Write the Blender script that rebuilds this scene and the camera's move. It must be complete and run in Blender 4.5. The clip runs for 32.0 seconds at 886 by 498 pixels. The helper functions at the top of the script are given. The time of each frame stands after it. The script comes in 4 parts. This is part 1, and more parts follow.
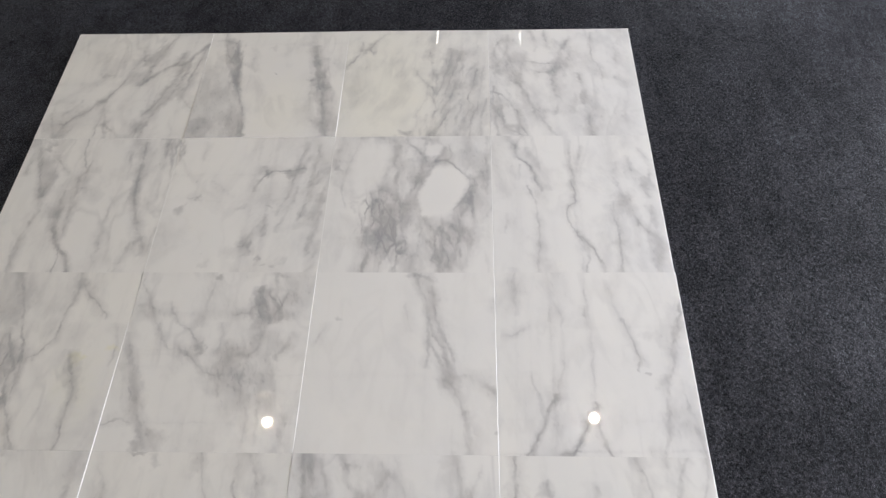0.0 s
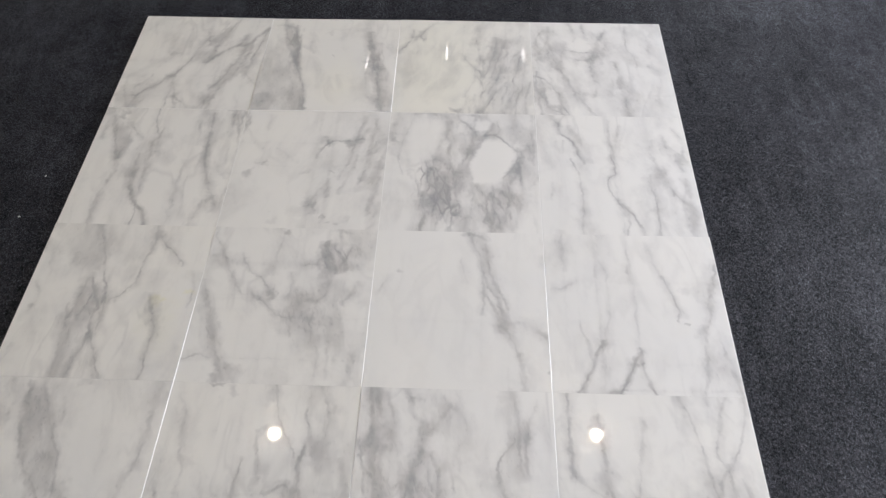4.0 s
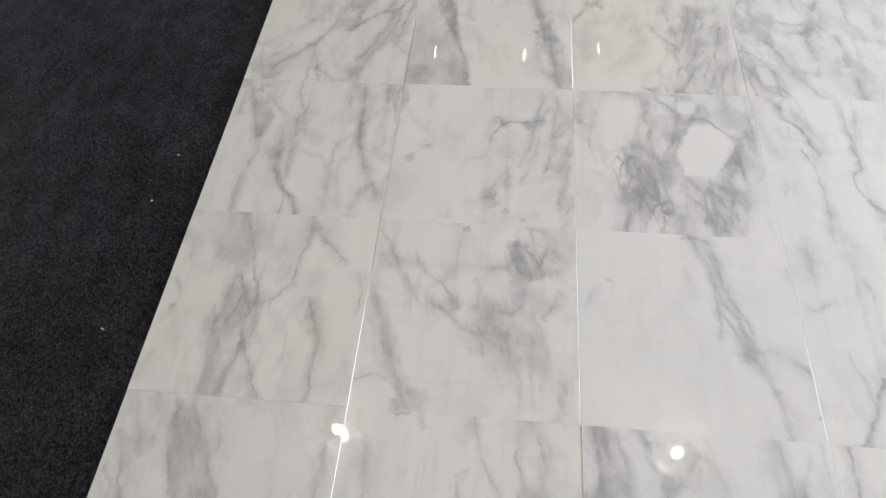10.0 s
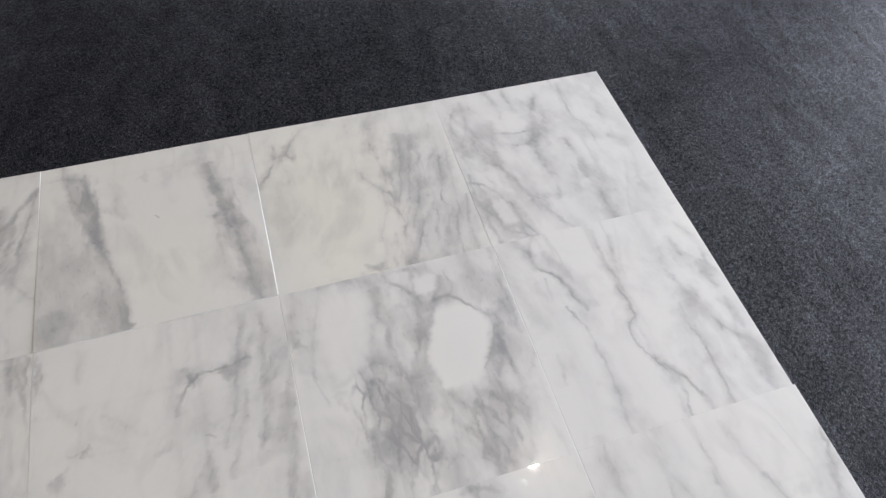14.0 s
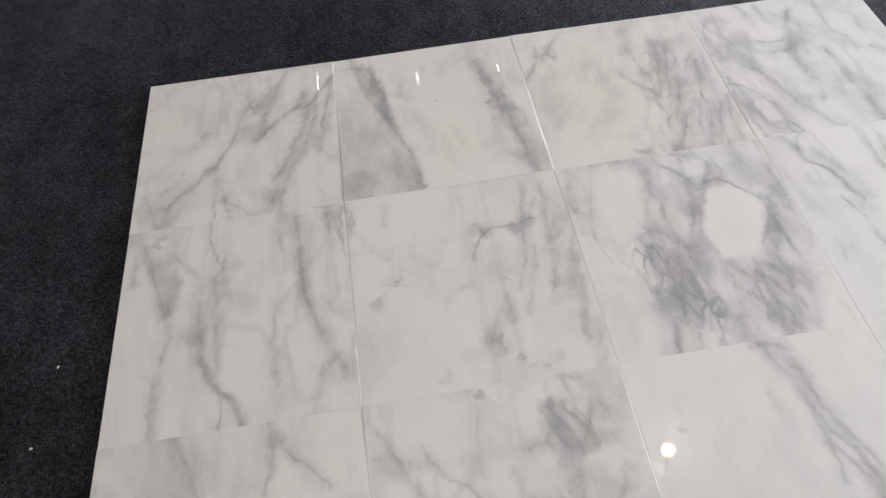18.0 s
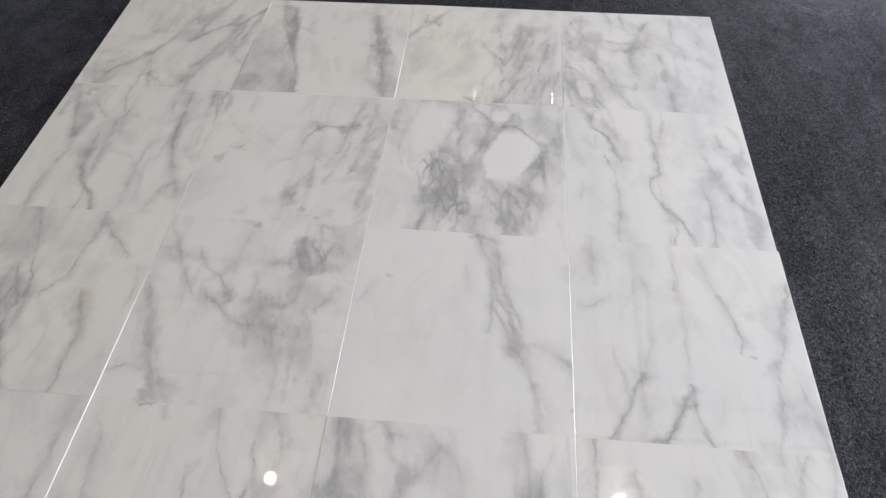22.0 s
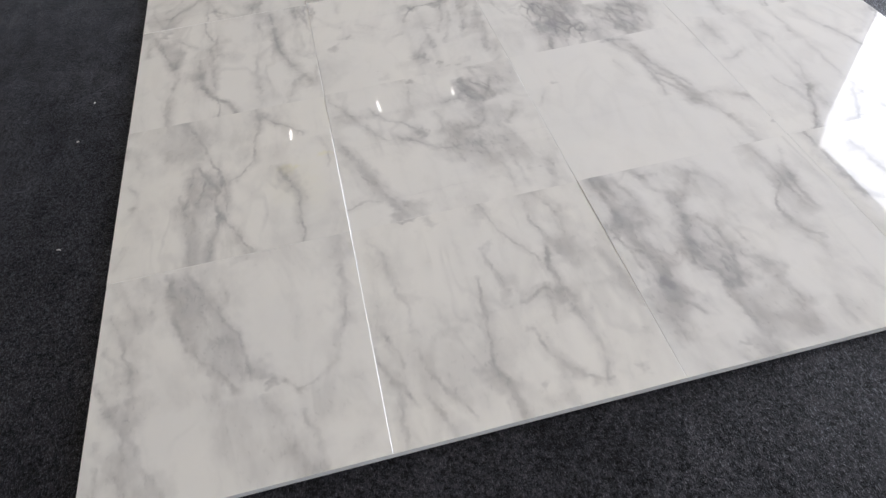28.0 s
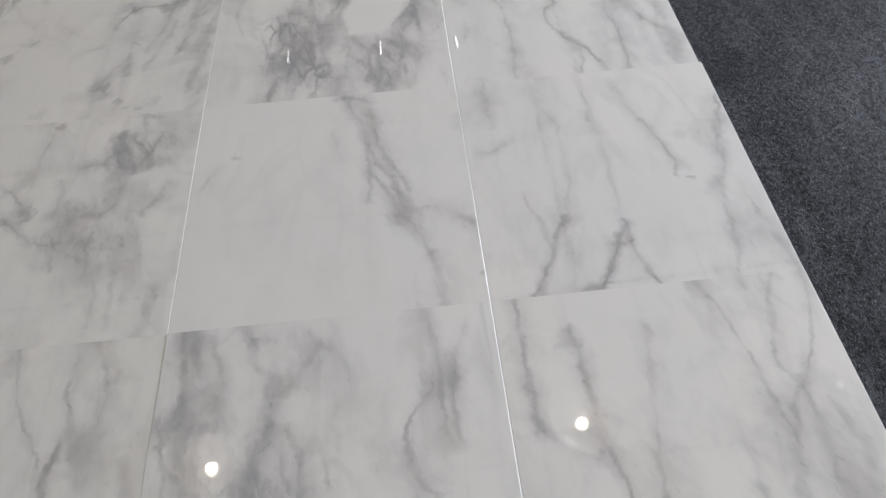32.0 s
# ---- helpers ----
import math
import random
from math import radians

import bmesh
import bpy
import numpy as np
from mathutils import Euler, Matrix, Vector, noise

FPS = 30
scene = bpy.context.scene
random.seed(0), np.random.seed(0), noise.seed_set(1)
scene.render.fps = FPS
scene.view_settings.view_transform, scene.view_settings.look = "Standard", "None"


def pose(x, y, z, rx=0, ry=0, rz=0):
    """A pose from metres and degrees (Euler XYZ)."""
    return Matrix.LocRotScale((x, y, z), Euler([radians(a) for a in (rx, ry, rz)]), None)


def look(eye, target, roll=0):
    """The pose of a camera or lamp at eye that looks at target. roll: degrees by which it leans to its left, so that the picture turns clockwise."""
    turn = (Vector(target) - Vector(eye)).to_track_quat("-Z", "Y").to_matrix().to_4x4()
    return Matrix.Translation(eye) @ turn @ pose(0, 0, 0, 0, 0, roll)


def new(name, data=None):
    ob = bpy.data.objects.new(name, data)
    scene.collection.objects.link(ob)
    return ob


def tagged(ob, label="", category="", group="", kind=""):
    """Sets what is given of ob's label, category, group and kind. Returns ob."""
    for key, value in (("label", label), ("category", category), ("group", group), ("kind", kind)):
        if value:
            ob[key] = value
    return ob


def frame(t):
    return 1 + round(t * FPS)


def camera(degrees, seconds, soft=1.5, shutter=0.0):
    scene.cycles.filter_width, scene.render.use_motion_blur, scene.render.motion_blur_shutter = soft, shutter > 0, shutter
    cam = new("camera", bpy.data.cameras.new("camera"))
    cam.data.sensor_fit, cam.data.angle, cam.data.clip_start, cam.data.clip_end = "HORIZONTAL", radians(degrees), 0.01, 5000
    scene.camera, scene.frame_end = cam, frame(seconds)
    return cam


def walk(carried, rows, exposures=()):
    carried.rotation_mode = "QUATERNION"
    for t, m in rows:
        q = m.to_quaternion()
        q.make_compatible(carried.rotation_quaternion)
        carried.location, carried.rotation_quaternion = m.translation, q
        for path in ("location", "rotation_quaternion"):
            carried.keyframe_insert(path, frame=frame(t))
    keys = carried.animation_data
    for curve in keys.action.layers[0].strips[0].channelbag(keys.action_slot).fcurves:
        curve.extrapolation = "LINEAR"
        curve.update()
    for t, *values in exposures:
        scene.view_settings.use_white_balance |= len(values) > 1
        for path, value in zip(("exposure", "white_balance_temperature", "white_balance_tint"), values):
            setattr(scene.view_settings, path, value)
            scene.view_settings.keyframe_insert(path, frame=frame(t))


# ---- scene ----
cam = camera(69.5, 32.0, soft=1.5)
PATH = [
    (0, (1.299, 0.125, 1.45), (1.228, 1.151, -0.265), -3.4),
    (0.5, (1.322, 0.242, 1.414), (1.251, 1.265, -0.303), -3.1),
    (1, (1.301, 0.333, 1.381), (1.226, 1.357, -0.336), -2.8),
    (1.5, (1.228, 0.363, 1.386), (1.153, 1.387, -0.33), -2.4),
    (2, (1.164, 0.331, 1.403), (1.101, 1.362, -0.309), -1.8),
    (2.5, (1.128, 0.255, 1.408), (1.074, 1.297, -0.298), -1.4),
    (3, (1.147, 0.152, 1.434), (1.096, 1.195, -0.272), -1.2),
    (3.5, (1.15, 0.028, 1.46), (1.096, 1.088, -0.235), -1.1),
    (5.5, (1.096, -0.441, 1.505), (1.067, 0.724, -0.121), -0.0),
    (6, (1.119, -0.553, 1.515), (1.069, 0.622, -0.103), -1.1),
    (6.5, (1.088, -0.616, 1.48), (1.028, 0.569, -0.13), -1.0),
    (7, (1.015, -0.594, 1.449), (0.884, 0.588, -0.16), -3.5),
    (7.5, (0.946, -0.526, 1.387), (0.786, 0.637, -0.232), -4.5),
    (8, (0.868, -0.447, 1.333), (0.711, 0.695, -0.301), -4.0),
    (8.5, (0.797, -0.37, 1.289), (0.65, 0.753, -0.359), -3.7),
    (9, (0.763, -0.25, 1.258), (0.6, 0.856, -0.4), -4.4),
    (9.5, (0.752, -0.077, 1.253), (0.586, 1.017, -0.413), -4.4),
    (10, (0.733, 0.057, 1.236), (0.568, 1.131, -0.443), -4.1),
    (10.5, (0.711, 0.185, 1.216), (0.569, 1.235, -0.48), -3.4),
    (11, (0.669, 0.311, 1.187), (0.607, 1.359, -0.515), 0.4),
    (11.5, (0.646, 0.425, 1.149), (0.648, 1.494, -0.542), 2.6),
    (12, (0.682, 0.524, 1.14), (0.716, 1.588, -0.553), 2.3),
    (12.5, (0.764, 0.547, 1.11), (0.894, 1.7, -0.519), 2.7),
    (13, (0.883, 0.658, 1.142), (1.147, 1.73, -0.525), 5.5),
    (13.5, (0.998, 0.691, 1.163), (1.365, 1.734, -0.504), 6.7),
    (15.5, (0.921, 0.676, 1.055), (1.333, 1.677, -0.627), 1.7),
    (16, (0.803, 0.648, 1.042), (1.205, 1.678, -0.624), 1.0),
    (16.5, (0.72, 0.649, 1.054), (1.093, 1.664, -0.628), 0.3),
    (17, (0.659, 0.617, 1.064), (0.965, 1.665, -0.611), -1.7),
    (17.5, (0.607, 0.565, 1.058), (0.845, 1.661, -0.598), -2.6),
    (18, (0.593, 0.504, 1.081), (0.676, 1.608, -0.584), -5.3),
    (18.5, (0.642, 0.435, 1.086), (0.563, 1.532, -0.584), -6.4),
    (19, (0.716, 0.345, 1.085), (0.536, 1.458, -0.566), -5.4),
    (19.5, (0.793, 0.275, 1.11), (0.57, 1.383, -0.54), -4.4),
    (20, (0.866, 0.197, 1.125), (0.649, 1.316, -0.518), -3.6),
    (20.5, (0.924, 0.135, 1.131), (0.727, 1.304, -0.48), -2.1),
    (21, (1.043, 0.113, 1.124), (0.826, 1.305, -0.468), -2.7),
    (21.5, (1.127, 0.058, 1.107), (0.94, 1.276, -0.469), -1.9),
    (22, (1.187, 0.002, 1.139), (1.056, 1.215, -0.446), -1.2),
    (22.5, (1.194, -0.078, 1.111), (1.273, 1.185, -0.437), 3.1),
    (23, (1.195, -0.149, 1.111), (1.481, 1.095, -0.429), 5.2),
    (23.5, (1.209, -0.247, 1.147), (1.568, 0.937, -0.424), 3.2),
    (24, (1.142, -0.34, 1.176), (1.543, 0.849, -0.381), 1.4),
    (24.5, (0.999, -0.445, 1.234), (1.398, 0.739, -0.327), -0.7),
    (25, (0.778, -0.57, 1.297), (1.196, 0.633, -0.245), -0.9),
    (25.5, (0.594, -0.671, 1.313), (1.026, 0.549, -0.212), -0.5),
    (26, (0.483, -0.744, 1.307), (0.846, 0.522, -0.198), -2.5),
    (26.5, (0.441, -0.761, 1.26), (0.674, 0.547, -0.236), -6.2),
    (28.5, (0.587, -0.285, 0.83), (0.778, 0.985, -0.703), -6.3),
    (29, (0.725, -0.242, 0.816), (1.016, 0.947, -0.765), -2.9),
    (29.5, (0.86, -0.199, 0.783), (1.276, 0.939, -0.808), 0.9),
    (30, (0.982, -0.147, 0.772), (1.412, 0.953, -0.842), 0.5),
    (30.5, (1.076, -0.113, 0.781), (1.535, 0.974, -0.834), 1.2),
    (31, (1.178, -0.08, 0.797), (1.553, 1.034, -0.822), -2.1),
    (31.5, (1.232, -0.039, 0.801), (1.456, 1.098, -0.829), -3.8),
    (32, (1.285, 0.006, 0.803), (1.345, 1.145, -0.84), -3.2),
]
walk(cam, [(t, look(eye, target, roll)) for t, eye, target, roll in PATH], [(0, -0.20, 6600, 10.5), (3, -0.11, 6580, 10.5), (6, -0.05, 6470, 10.5), (7, 0.12, 6480, 10.5), (8, 0.12, 6540, 10.5), (9, 0.13, 6600, 10.5), (10, -0.07, 6520, 10), (11, -0.11, 6480, 10), (13, -0.13, 6370, 10.5), (16, -0.29, 6560, 11), (19, -0.08, 6490, 10.5), (21, -0.11, 6430, 10), (22, -0.18, 6450, 10.5), (23, -0.28, 6440, 10.5), (24, -0.30, 6430, 11), (25, -0.27, 6540, 11), (26, -0.03, 6480, 11), (29, -0.05, 6500, 11), (30, -0.23, 6400, 11), (31, -0.48, 6390, 10.5), (32, -0.47, 6470, 10)])

S = 0.4575            # tile pitch
THICK = 0.010         # tile thickness
CEIL = 5.6            # ceiling height
WALL_X = 4.23         # window wall
WIN_Y0, WIN_Y1, WIN_TOP = -0.90, 2.98, 2.82

world = bpy.data.worlds.new("world")
scene.world = world
world.use_nodes = True
wn = world.node_tree
sky = wn.nodes.new("ShaderNodeTexSky")
sky.sky_type = 'NISHITA'
sky.sun_disc = False
sky.sun_elevation = radians(40)
sky.sun_rotation = radians(200)
wn.nodes["Background"].inputs["Strength"].default_value = 0.12
wn.links.new(sky.outputs[0], wn.nodes["Background"].inputs["Color"])

day = bpy.data.lights.new("window_and_fill_light", 'AREA')
day.shape = 'RECTANGLE'
day.size, day.size_y = WIN_TOP - 0.02, WIN_Y1 - WIN_Y0 - 0.02
day.energy = 222
day.color = (0.87, 0.90, 1.0)
day_ob = new("window_and_fill_light", day)
day_ob.matrix_world = pose(WALL_X + 0.015, (WIN_Y0 + WIN_Y1) / 2, WIN_TOP / 2, 0, 90, 0)

# a second, unseen opening added behind the camera to fill the tiles' front edges
FILL2_X0, FILL2_X1 = -2.6, 2.4
edge_fill = bpy.data.lights.new("window_and_fill_light", 'AREA')
edge_fill.shape = 'RECTANGLE'
edge_fill.size, edge_fill.size_y = FILL2_X1 - FILL2_X0 - 0.02, WIN_TOP - 0.02
edge_fill.energy = 34
edge_fill.color = (0.88, 0.92, 1.0)
new("window_and_fill_light", edge_fill).matrix_world = pose((FILL2_X0 + FILL2_X1) / 2, -5.015, WIN_TOP / 2, 90, 0, 0)

# a lower, unseen opening added further along the window wall to brighten the carpet
FILL3_Y0, FILL3_Y1, FILL3_TOP = 4.2, 7.6, 2.1
carpet_fill = bpy.data.lights.new("window_and_fill_light", 'AREA')
carpet_fill.shape = 'RECTANGLE'
carpet_fill.size, carpet_fill.size_y = FILL3_TOP - 0.02, FILL3_Y1 - FILL3_Y0 - 0.02
carpet_fill.energy = 110
carpet_fill.color = (0.87, 0.90, 1.0)
new("window_and_fill_light", carpet_fill).matrix_world = pose(WALL_X + 0.015, (FILL3_Y0 + FILL3_Y1) / 2, FILL3_TOP / 2, 0, 90, 0)

LAMPS = [(-0.57, 1.70), (2.42, 1.74)]
LAMP_Z = 4.43
for lx, ly in LAMPS:
    bulb = bpy.data.lights.new("pendant_bulb", 'POINT')
    bulb.energy = 53
    bulb.color = (1.0, 0.865, 0.64)
    bulb.shadow_soft_size = 0.037
    new("pendant_bulb", bulb).matrix_world = pose(lx, ly, LAMP_Z)


# ---- node helpers ----
class Net:
    """A material with short calls for its nodes."""

    def __init__(self, name):
        self.mat = bpy.data.materials.new(name)
        self.mat.use_nodes = True
        self.t = self.mat.node_tree
        self.bsdf = self.t.nodes["Principled BSDF"]

    def put(self, socket, value):
        if isinstance(value, bpy.types.NodeSocket):
            self.t.links.new(value, socket)
        elif value is not None:
            socket.default_value = value

    def math(self, op, a, b=None, c=None, clamp=False):
        n = self.t.nodes.new("ShaderNodeMath")
        n.operation, n.use_clamp = op, clamp
        for s, v in zip(n.inputs, (a, b, c)):
            self.put(s, v)
        return n.outputs[0]

    def vmath(self, op, a, b=None, scale=None):
        n = self.t.nodes.new("ShaderNodeVectorMath")
        n.operation = op
        self.put(n.inputs[0], a)
        self.put(n.inputs[1], b)
        if scale is not None:
            self.put(n.inputs["Scale"], scale)
        return n.outputs["Value"] if op in ('LENGTH', 'DOT_PRODUCT') else n.outputs["Vector"]

    def ramp(self, v, a, b, lo, hi, kind='SMOOTHSTEP'):
        n = self.t.nodes.new("ShaderNodeMapRange")
        n.interpolation_type = kind
        for s, x in zip(n.inputs, (v, a, b, lo, hi)):
            self.put(s, x)
        return n.outputs[0]

    def noise(self, vec, scale, detail=2.0, rough=0.5, distort=0.0):
        n = self.t.nodes.new("ShaderNodeTexNoise")
        self.put(n.inputs["Vector"], vec)
        for k, x in (("Scale", scale), ("Detail", detail), ("Roughness", rough), ("Distortion", distort)):
            self.put(n.inputs[k], x)
        return n.outputs["Fac"], n.outputs["Color"]

    def cells(self, vec, scale, feature='DISTANCE_TO_EDGE'):
        n = self.t.nodes.new("ShaderNodeTexVoronoi")
        n.feature = feature
        self.put(n.inputs["Vector"], vec)
        self.put(n.inputs["Scale"], scale)
        return n.outputs["Distance"]

    def mapping(self, vec, loc=(0, 0, 0), rot=0.0, scale=(1, 1, 1), kind='POINT'):
        n = self.t.nodes.new("ShaderNodeMapping")
        n.vector_type = kind
        self.put(n.inputs["Vector"], vec)
        n.inputs["Location"].default_value = loc
        n.inputs["Rotation"].default_value = (0, 0, rot)
        n.inputs["Scale"].default_value = scale
        return n.outputs[0]

    def curve(self, v, pts):
        n = self.t.nodes.new("ShaderNodeFloatCurve")
        self.put(n.inputs["Value"], v)
        mp = n.mapping
        mp.use_clip = False
        mp.extend = 'HORIZONTAL'
        c = mp.curves[0]
        pts = sorted(pts)
        c.points[0].location, c.points[1].location = pts[0], pts[-1]
        for p in pts[1:-1]:
            c.points.new(*p)
        mp.update()
        return n.outputs[0]

    def mix(self, f, a, b, blend='MIX'):
        n = self.t.nodes.new("ShaderNodeMix")
        n.data_type, n.blend_type = 'RGBA', blend
        self.put(n.inputs[0], f)
        self.put(n.inputs[6], (*a, 1) if isinstance(a, tuple) else a)
        self.put(n.inputs[7], (*b, 1) if isinstance(b, tuple) else b)
        return n.outputs[2]

    def object_coords(self):
        return self.t.nodes.new("ShaderNodeTexCoord").outputs["Object"]

    def bump(self, height, strength, distance):
        n = self.t.nodes.new("ShaderNodeBump")
        n.inputs["Strength"].default_value = strength
        n.inputs["Distance"].default_value = distance
        self.put(n.inputs["Height"], height)
        self.put(self.bsdf.inputs["Normal"], n.outputs[0])

    def set(self, **kw):
        for k, v in kw.items():
            self.put(self.bsdf.inputs[k.replace("_", " ")], (*v, 1) if isinstance(v, tuple) and len(v) == 3 else v)


# ---- materials ----
def carpet_material():
    n = Net("charcoal_carpet")
    p = n.object_coords()
    _, wob = n.noise(p, 60, 2)
    pw = n.vmath('ADD', p, n.vmath('SCALE', wob, scale=0.006))
    fibres = None
    for k, deg in enumerate((8, 52, 97, 141)):
        m = n.mapping(pw, (k * 3.1, k * 1.7, 0), radians(deg), (560, 150, 1))
        f, _ = n.noise(m, 1.0, 1.0, 0.5)
        f = n.ramp(f, 0.60, 0.82, 0.0, 1.0)
        fibres = f if fibres is None else n.math('MAXIMUM', fibres, f)
    mid, _ = n.noise(pw, 150, 4, 0.7)
    fine, _ = n.noise(pw, 420, 3, 0.6)
    nap, _ = n.noise(p, 14, 4, 0.6)
    broad, _ = n.noise(p, 3.2, 3, 0.55)
    felt = n.ramp(n.math('ADD', n.math('MULTIPLY', mid, 0.55), n.math('MULTIPLY', fine, 0.45)), 0.38, 0.62, 0.0, 1.0)
    col = n.mix(felt, (0.0030, 0.0031, 0.0042), (0.0205, 0.0207, 0.0275))
    k = n.math('MULTIPLY', fibres, n.ramp(mid, 0.40, 0.65, 0.0, 0.95))
    col = n.mix(k, col, (0.095, 0.096, 0.115))
    swell, _ = n.noise(n.mapping(p, (0, 0, 0), radians(35), (1.0, 0.3, 1.0)), 15, 2, 0.5, 0.5)
    tone = n.math('MULTIPLY', n.ramp(nap, 0.3, 0.7, 0.86, 1.14), n.ramp(broad, 0.3, 0.7, 0.82, 1.18))
    tone = n.math('MULTIPLY', tone, n.ramp(swell, 0.35, 0.65, 0.91, 1.09))
    col = n.mix(1.0, col, tone, 'MULTIPLY')
    n.set(Base_Color=col, Roughness=0.42, Sheen_Weight=n.math('MULTIPLY', tone, 0.24), Sheen_Roughness=0.30, Sheen_Tint=(0.74, 0.82, 1.0))
    n.put(n.bsdf.inputs["Specular IOR Level"], n.math('MULTIPLY', tone, n.math('ADD', 0.04, n.math('MULTIPLY', felt, 0.18))))
    rip = n.mapping(p, (0, 0, 0), radians(35), (1.0, 0.35, 1.0))
    ripple, _ = n.noise(rip, 17, 2, 0.5)
    h = n.math('ADD', n.math('MULTIPLY', fibres, 0.5), n.math('ADD', n.math('MULTIPLY', mid, 0.6), n.math('MULTIPLY', ripple, 2.0)))
    n.bump(h, 0.8, 0.003)
    return n.mat


def plain_material(name, a, b, scale, rough, bump=0.2, metal=0.0, shine=0.5):
    n = Net(name)
    p = n.object_coords()
    f, _ = n.noise(p, scale, 4, 0.6)
    g, _ = n.noise(p, scale * 9, 2, 0.6)
    col = n.mix(n.ramp(n.math('ADD', n.math('MULTIPLY', f, 0.7), n.math('MULTIPLY', g, 0.3)), 0.3, 0.7, 0.0, 1.0), a, b)
    n.set(Base_Color=col, Roughness=rough, Metallic=metal, Specular_IOR_Level=shine)
    n.bump(g, bump, 0.002)
    return n.mat


MAT_CARPET = carpet_material()
MAT_CONCRETE = plain_material("pale_concrete", (0.28, 0.275, 0.265), (0.37, 0.365, 0.35), 4, 0.85, shine=0.2)
MAT_WALL = plain_material("painted_wall", (0.62, 0.60, 0.55), (0.68, 0.66, 0.61), 2, 0.8)
MAT_CEIL = plain_material("ceiling_paint", (0.60, 0.57, 0.51), (0.68, 0.65, 0.58), 1.5, 0.9)
MAT_BLACK = plain_material("black_rubber", (0.008, 0.008, 0.009), (0.016, 0.016, 0.017), 40, 0.85, shine=0.04)
MAT_FRAME = plain_material("grey_aluminium", (0.30, 0.30, 0.31), (0.36, 0.36, 0.37), 12, 0.4, metal=0.8)
MAT_LINT = plain_material("white_lint", (0.70, 0.70, 0.68), (0.80, 0.80, 0.78), 300, 0.9)


# ---- mesh helpers ----
def mesh_of(name, bm, mats):
    me = bpy.data.meshes.new(name)
    bm.to_mesh(me)
    bm.free()
    for m in mats if isinstance(mats, (list, tuple)) else [mats]:
        me.materials.append(m)
    return me


def box_bm(x0, y0, z0, x1, y1, z1, bevel=0.0):
    bm = bmesh.new()
    bmesh.ops.create_cube(bm, size=1)
    bmesh.ops.scale(bm, vec=(x1 - x0, y1 - y0, z1 - z0), verts=bm.verts)
    bmesh.ops.translate(bm, vec=((x0 + x1) / 2, (y0 + y1) / 2, (z0 + z1) / 2), verts=bm.verts)
    if bevel:
        bmesh.ops.bevel(bm, geom=bm.edges[:], offset=bevel, segments=2, affect='EDGES')
    return bm


def part(name, bm, material, parent, label=""):
    ob = new(name, mesh_of(name, bm, material))
    ob.parent = parent
    return tagged(ob, label)


def structure(name, bm, material, label, category):
    return tagged(new(name, mesh_of(name, bm, material)), label, category, kind="structure")


# ---- setting ----
X0, X1, Y0, Y1 = -5.0, WALL_X, -5.0, 9.0
structure("floor", box_bm(X0 - 0.2, Y0 - 0.2, -0.25, X1 + 0.2, Y1 + 0.2, -0.006), MAT_CONCRETE, "pale grey concrete floor beyond the carpet edge", "floor")
structure("ceiling", box_bm(X0 - 0.2, Y0 - 0.2, CEIL, X1 + 0.2, Y1 + 0.2, CEIL + 0.2), MAT_CEIL, "high painted ceiling reflected in the polished tiles", "ceiling")
structure("wall_west", box_bm(X0 - 0.2, Y0, -0.006, X0, Y1, CEIL), MAT_WALL, "plain painted wall", "wall")
structure("wall_north", box_bm(X0 - 0.2, Y1, -0.006, X1 + 0.2, Y1 + 0.2, CEIL), MAT_WALL, "plain painted wall", "wall")
# south wall, left open for the added fill light
bm = box_bm(X0 - 0.2, Y0 - 0.2, -0.006, FILL2_X0, Y0, CEIL)
for piece in (box_bm(FILL2_X1, Y0 - 0.2, -0.006, X1 + 0.2, Y0, CEIL), box_bm(FILL2_X0, Y0 - 0.2, WIN_TOP, FILL2_X1, Y0, CEIL)):
    me = mesh_of("tmp", piece, MAT_WALL)
    bm.from_mesh(me)
    bpy.data.meshes.remove(me)
structure("wall_south", bm, MAT_WALL, "painted wall with a wide unseen opening added for fill light", "wall")
# east wall: the window, and a gap for the added carpet fill
bm = box_bm(X1, Y0, -0.006, X1 + 0.2, WIN_Y0, CEIL)
for b in (box_bm(X1, WIN_Y1, -0.006, X1 + 0.2, FILL3_Y0, CEIL), box_bm(X1, FILL3_Y1, -0.006, X1 + 0.2, Y1, CEIL), box_bm(X1, FILL3_Y0, FILL3_TOP, X1 + 0.2, FILL3_Y1, CEIL), box_bm(X1, WIN_Y0, WIN_TOP, X1 + 0.2, WIN_Y1, CEIL)):
    me = mesh_of("tmp", b, MAT_WALL)
    bm.from_mesh(me)
    bpy.data.meshes.remove(me)
structure("wall_east", bm, MAT_WALL, "painted wall with a wide daylight opening and an unseen one added for fill light", "wall")

win = structure("window_1", box_bm(WALL_X - 0.035, WIN_Y0 - 0.05, WIN_TOP, WALL_X, WIN_Y1 + 0.05, WIN_TOP + 0.05, 0.004), MAT_FRAME, "wide daylight opening in a grey aluminium frame", "window")
for y in (WIN_Y0 - 0.05, WIN_Y1):
    part("opening_frame", box_bm(WALL_X - 0.035, y, -0.006, WALL_X, y + 0.05, WIN_TOP, 0.004), MAT_FRAME, win)

# frame round the unseen opening added for the carpet
win = structure("fill_opening_3", box_bm(WALL_X - 0.035, FILL3_Y0 - 0.05, FILL3_TOP, WALL_X, FILL3_Y1 + 0.05, FILL3_TOP + 0.05, 0.004), MAT_FRAME, "unseen opening added to brighten the carpet, in a grey aluminium frame", "doorway")
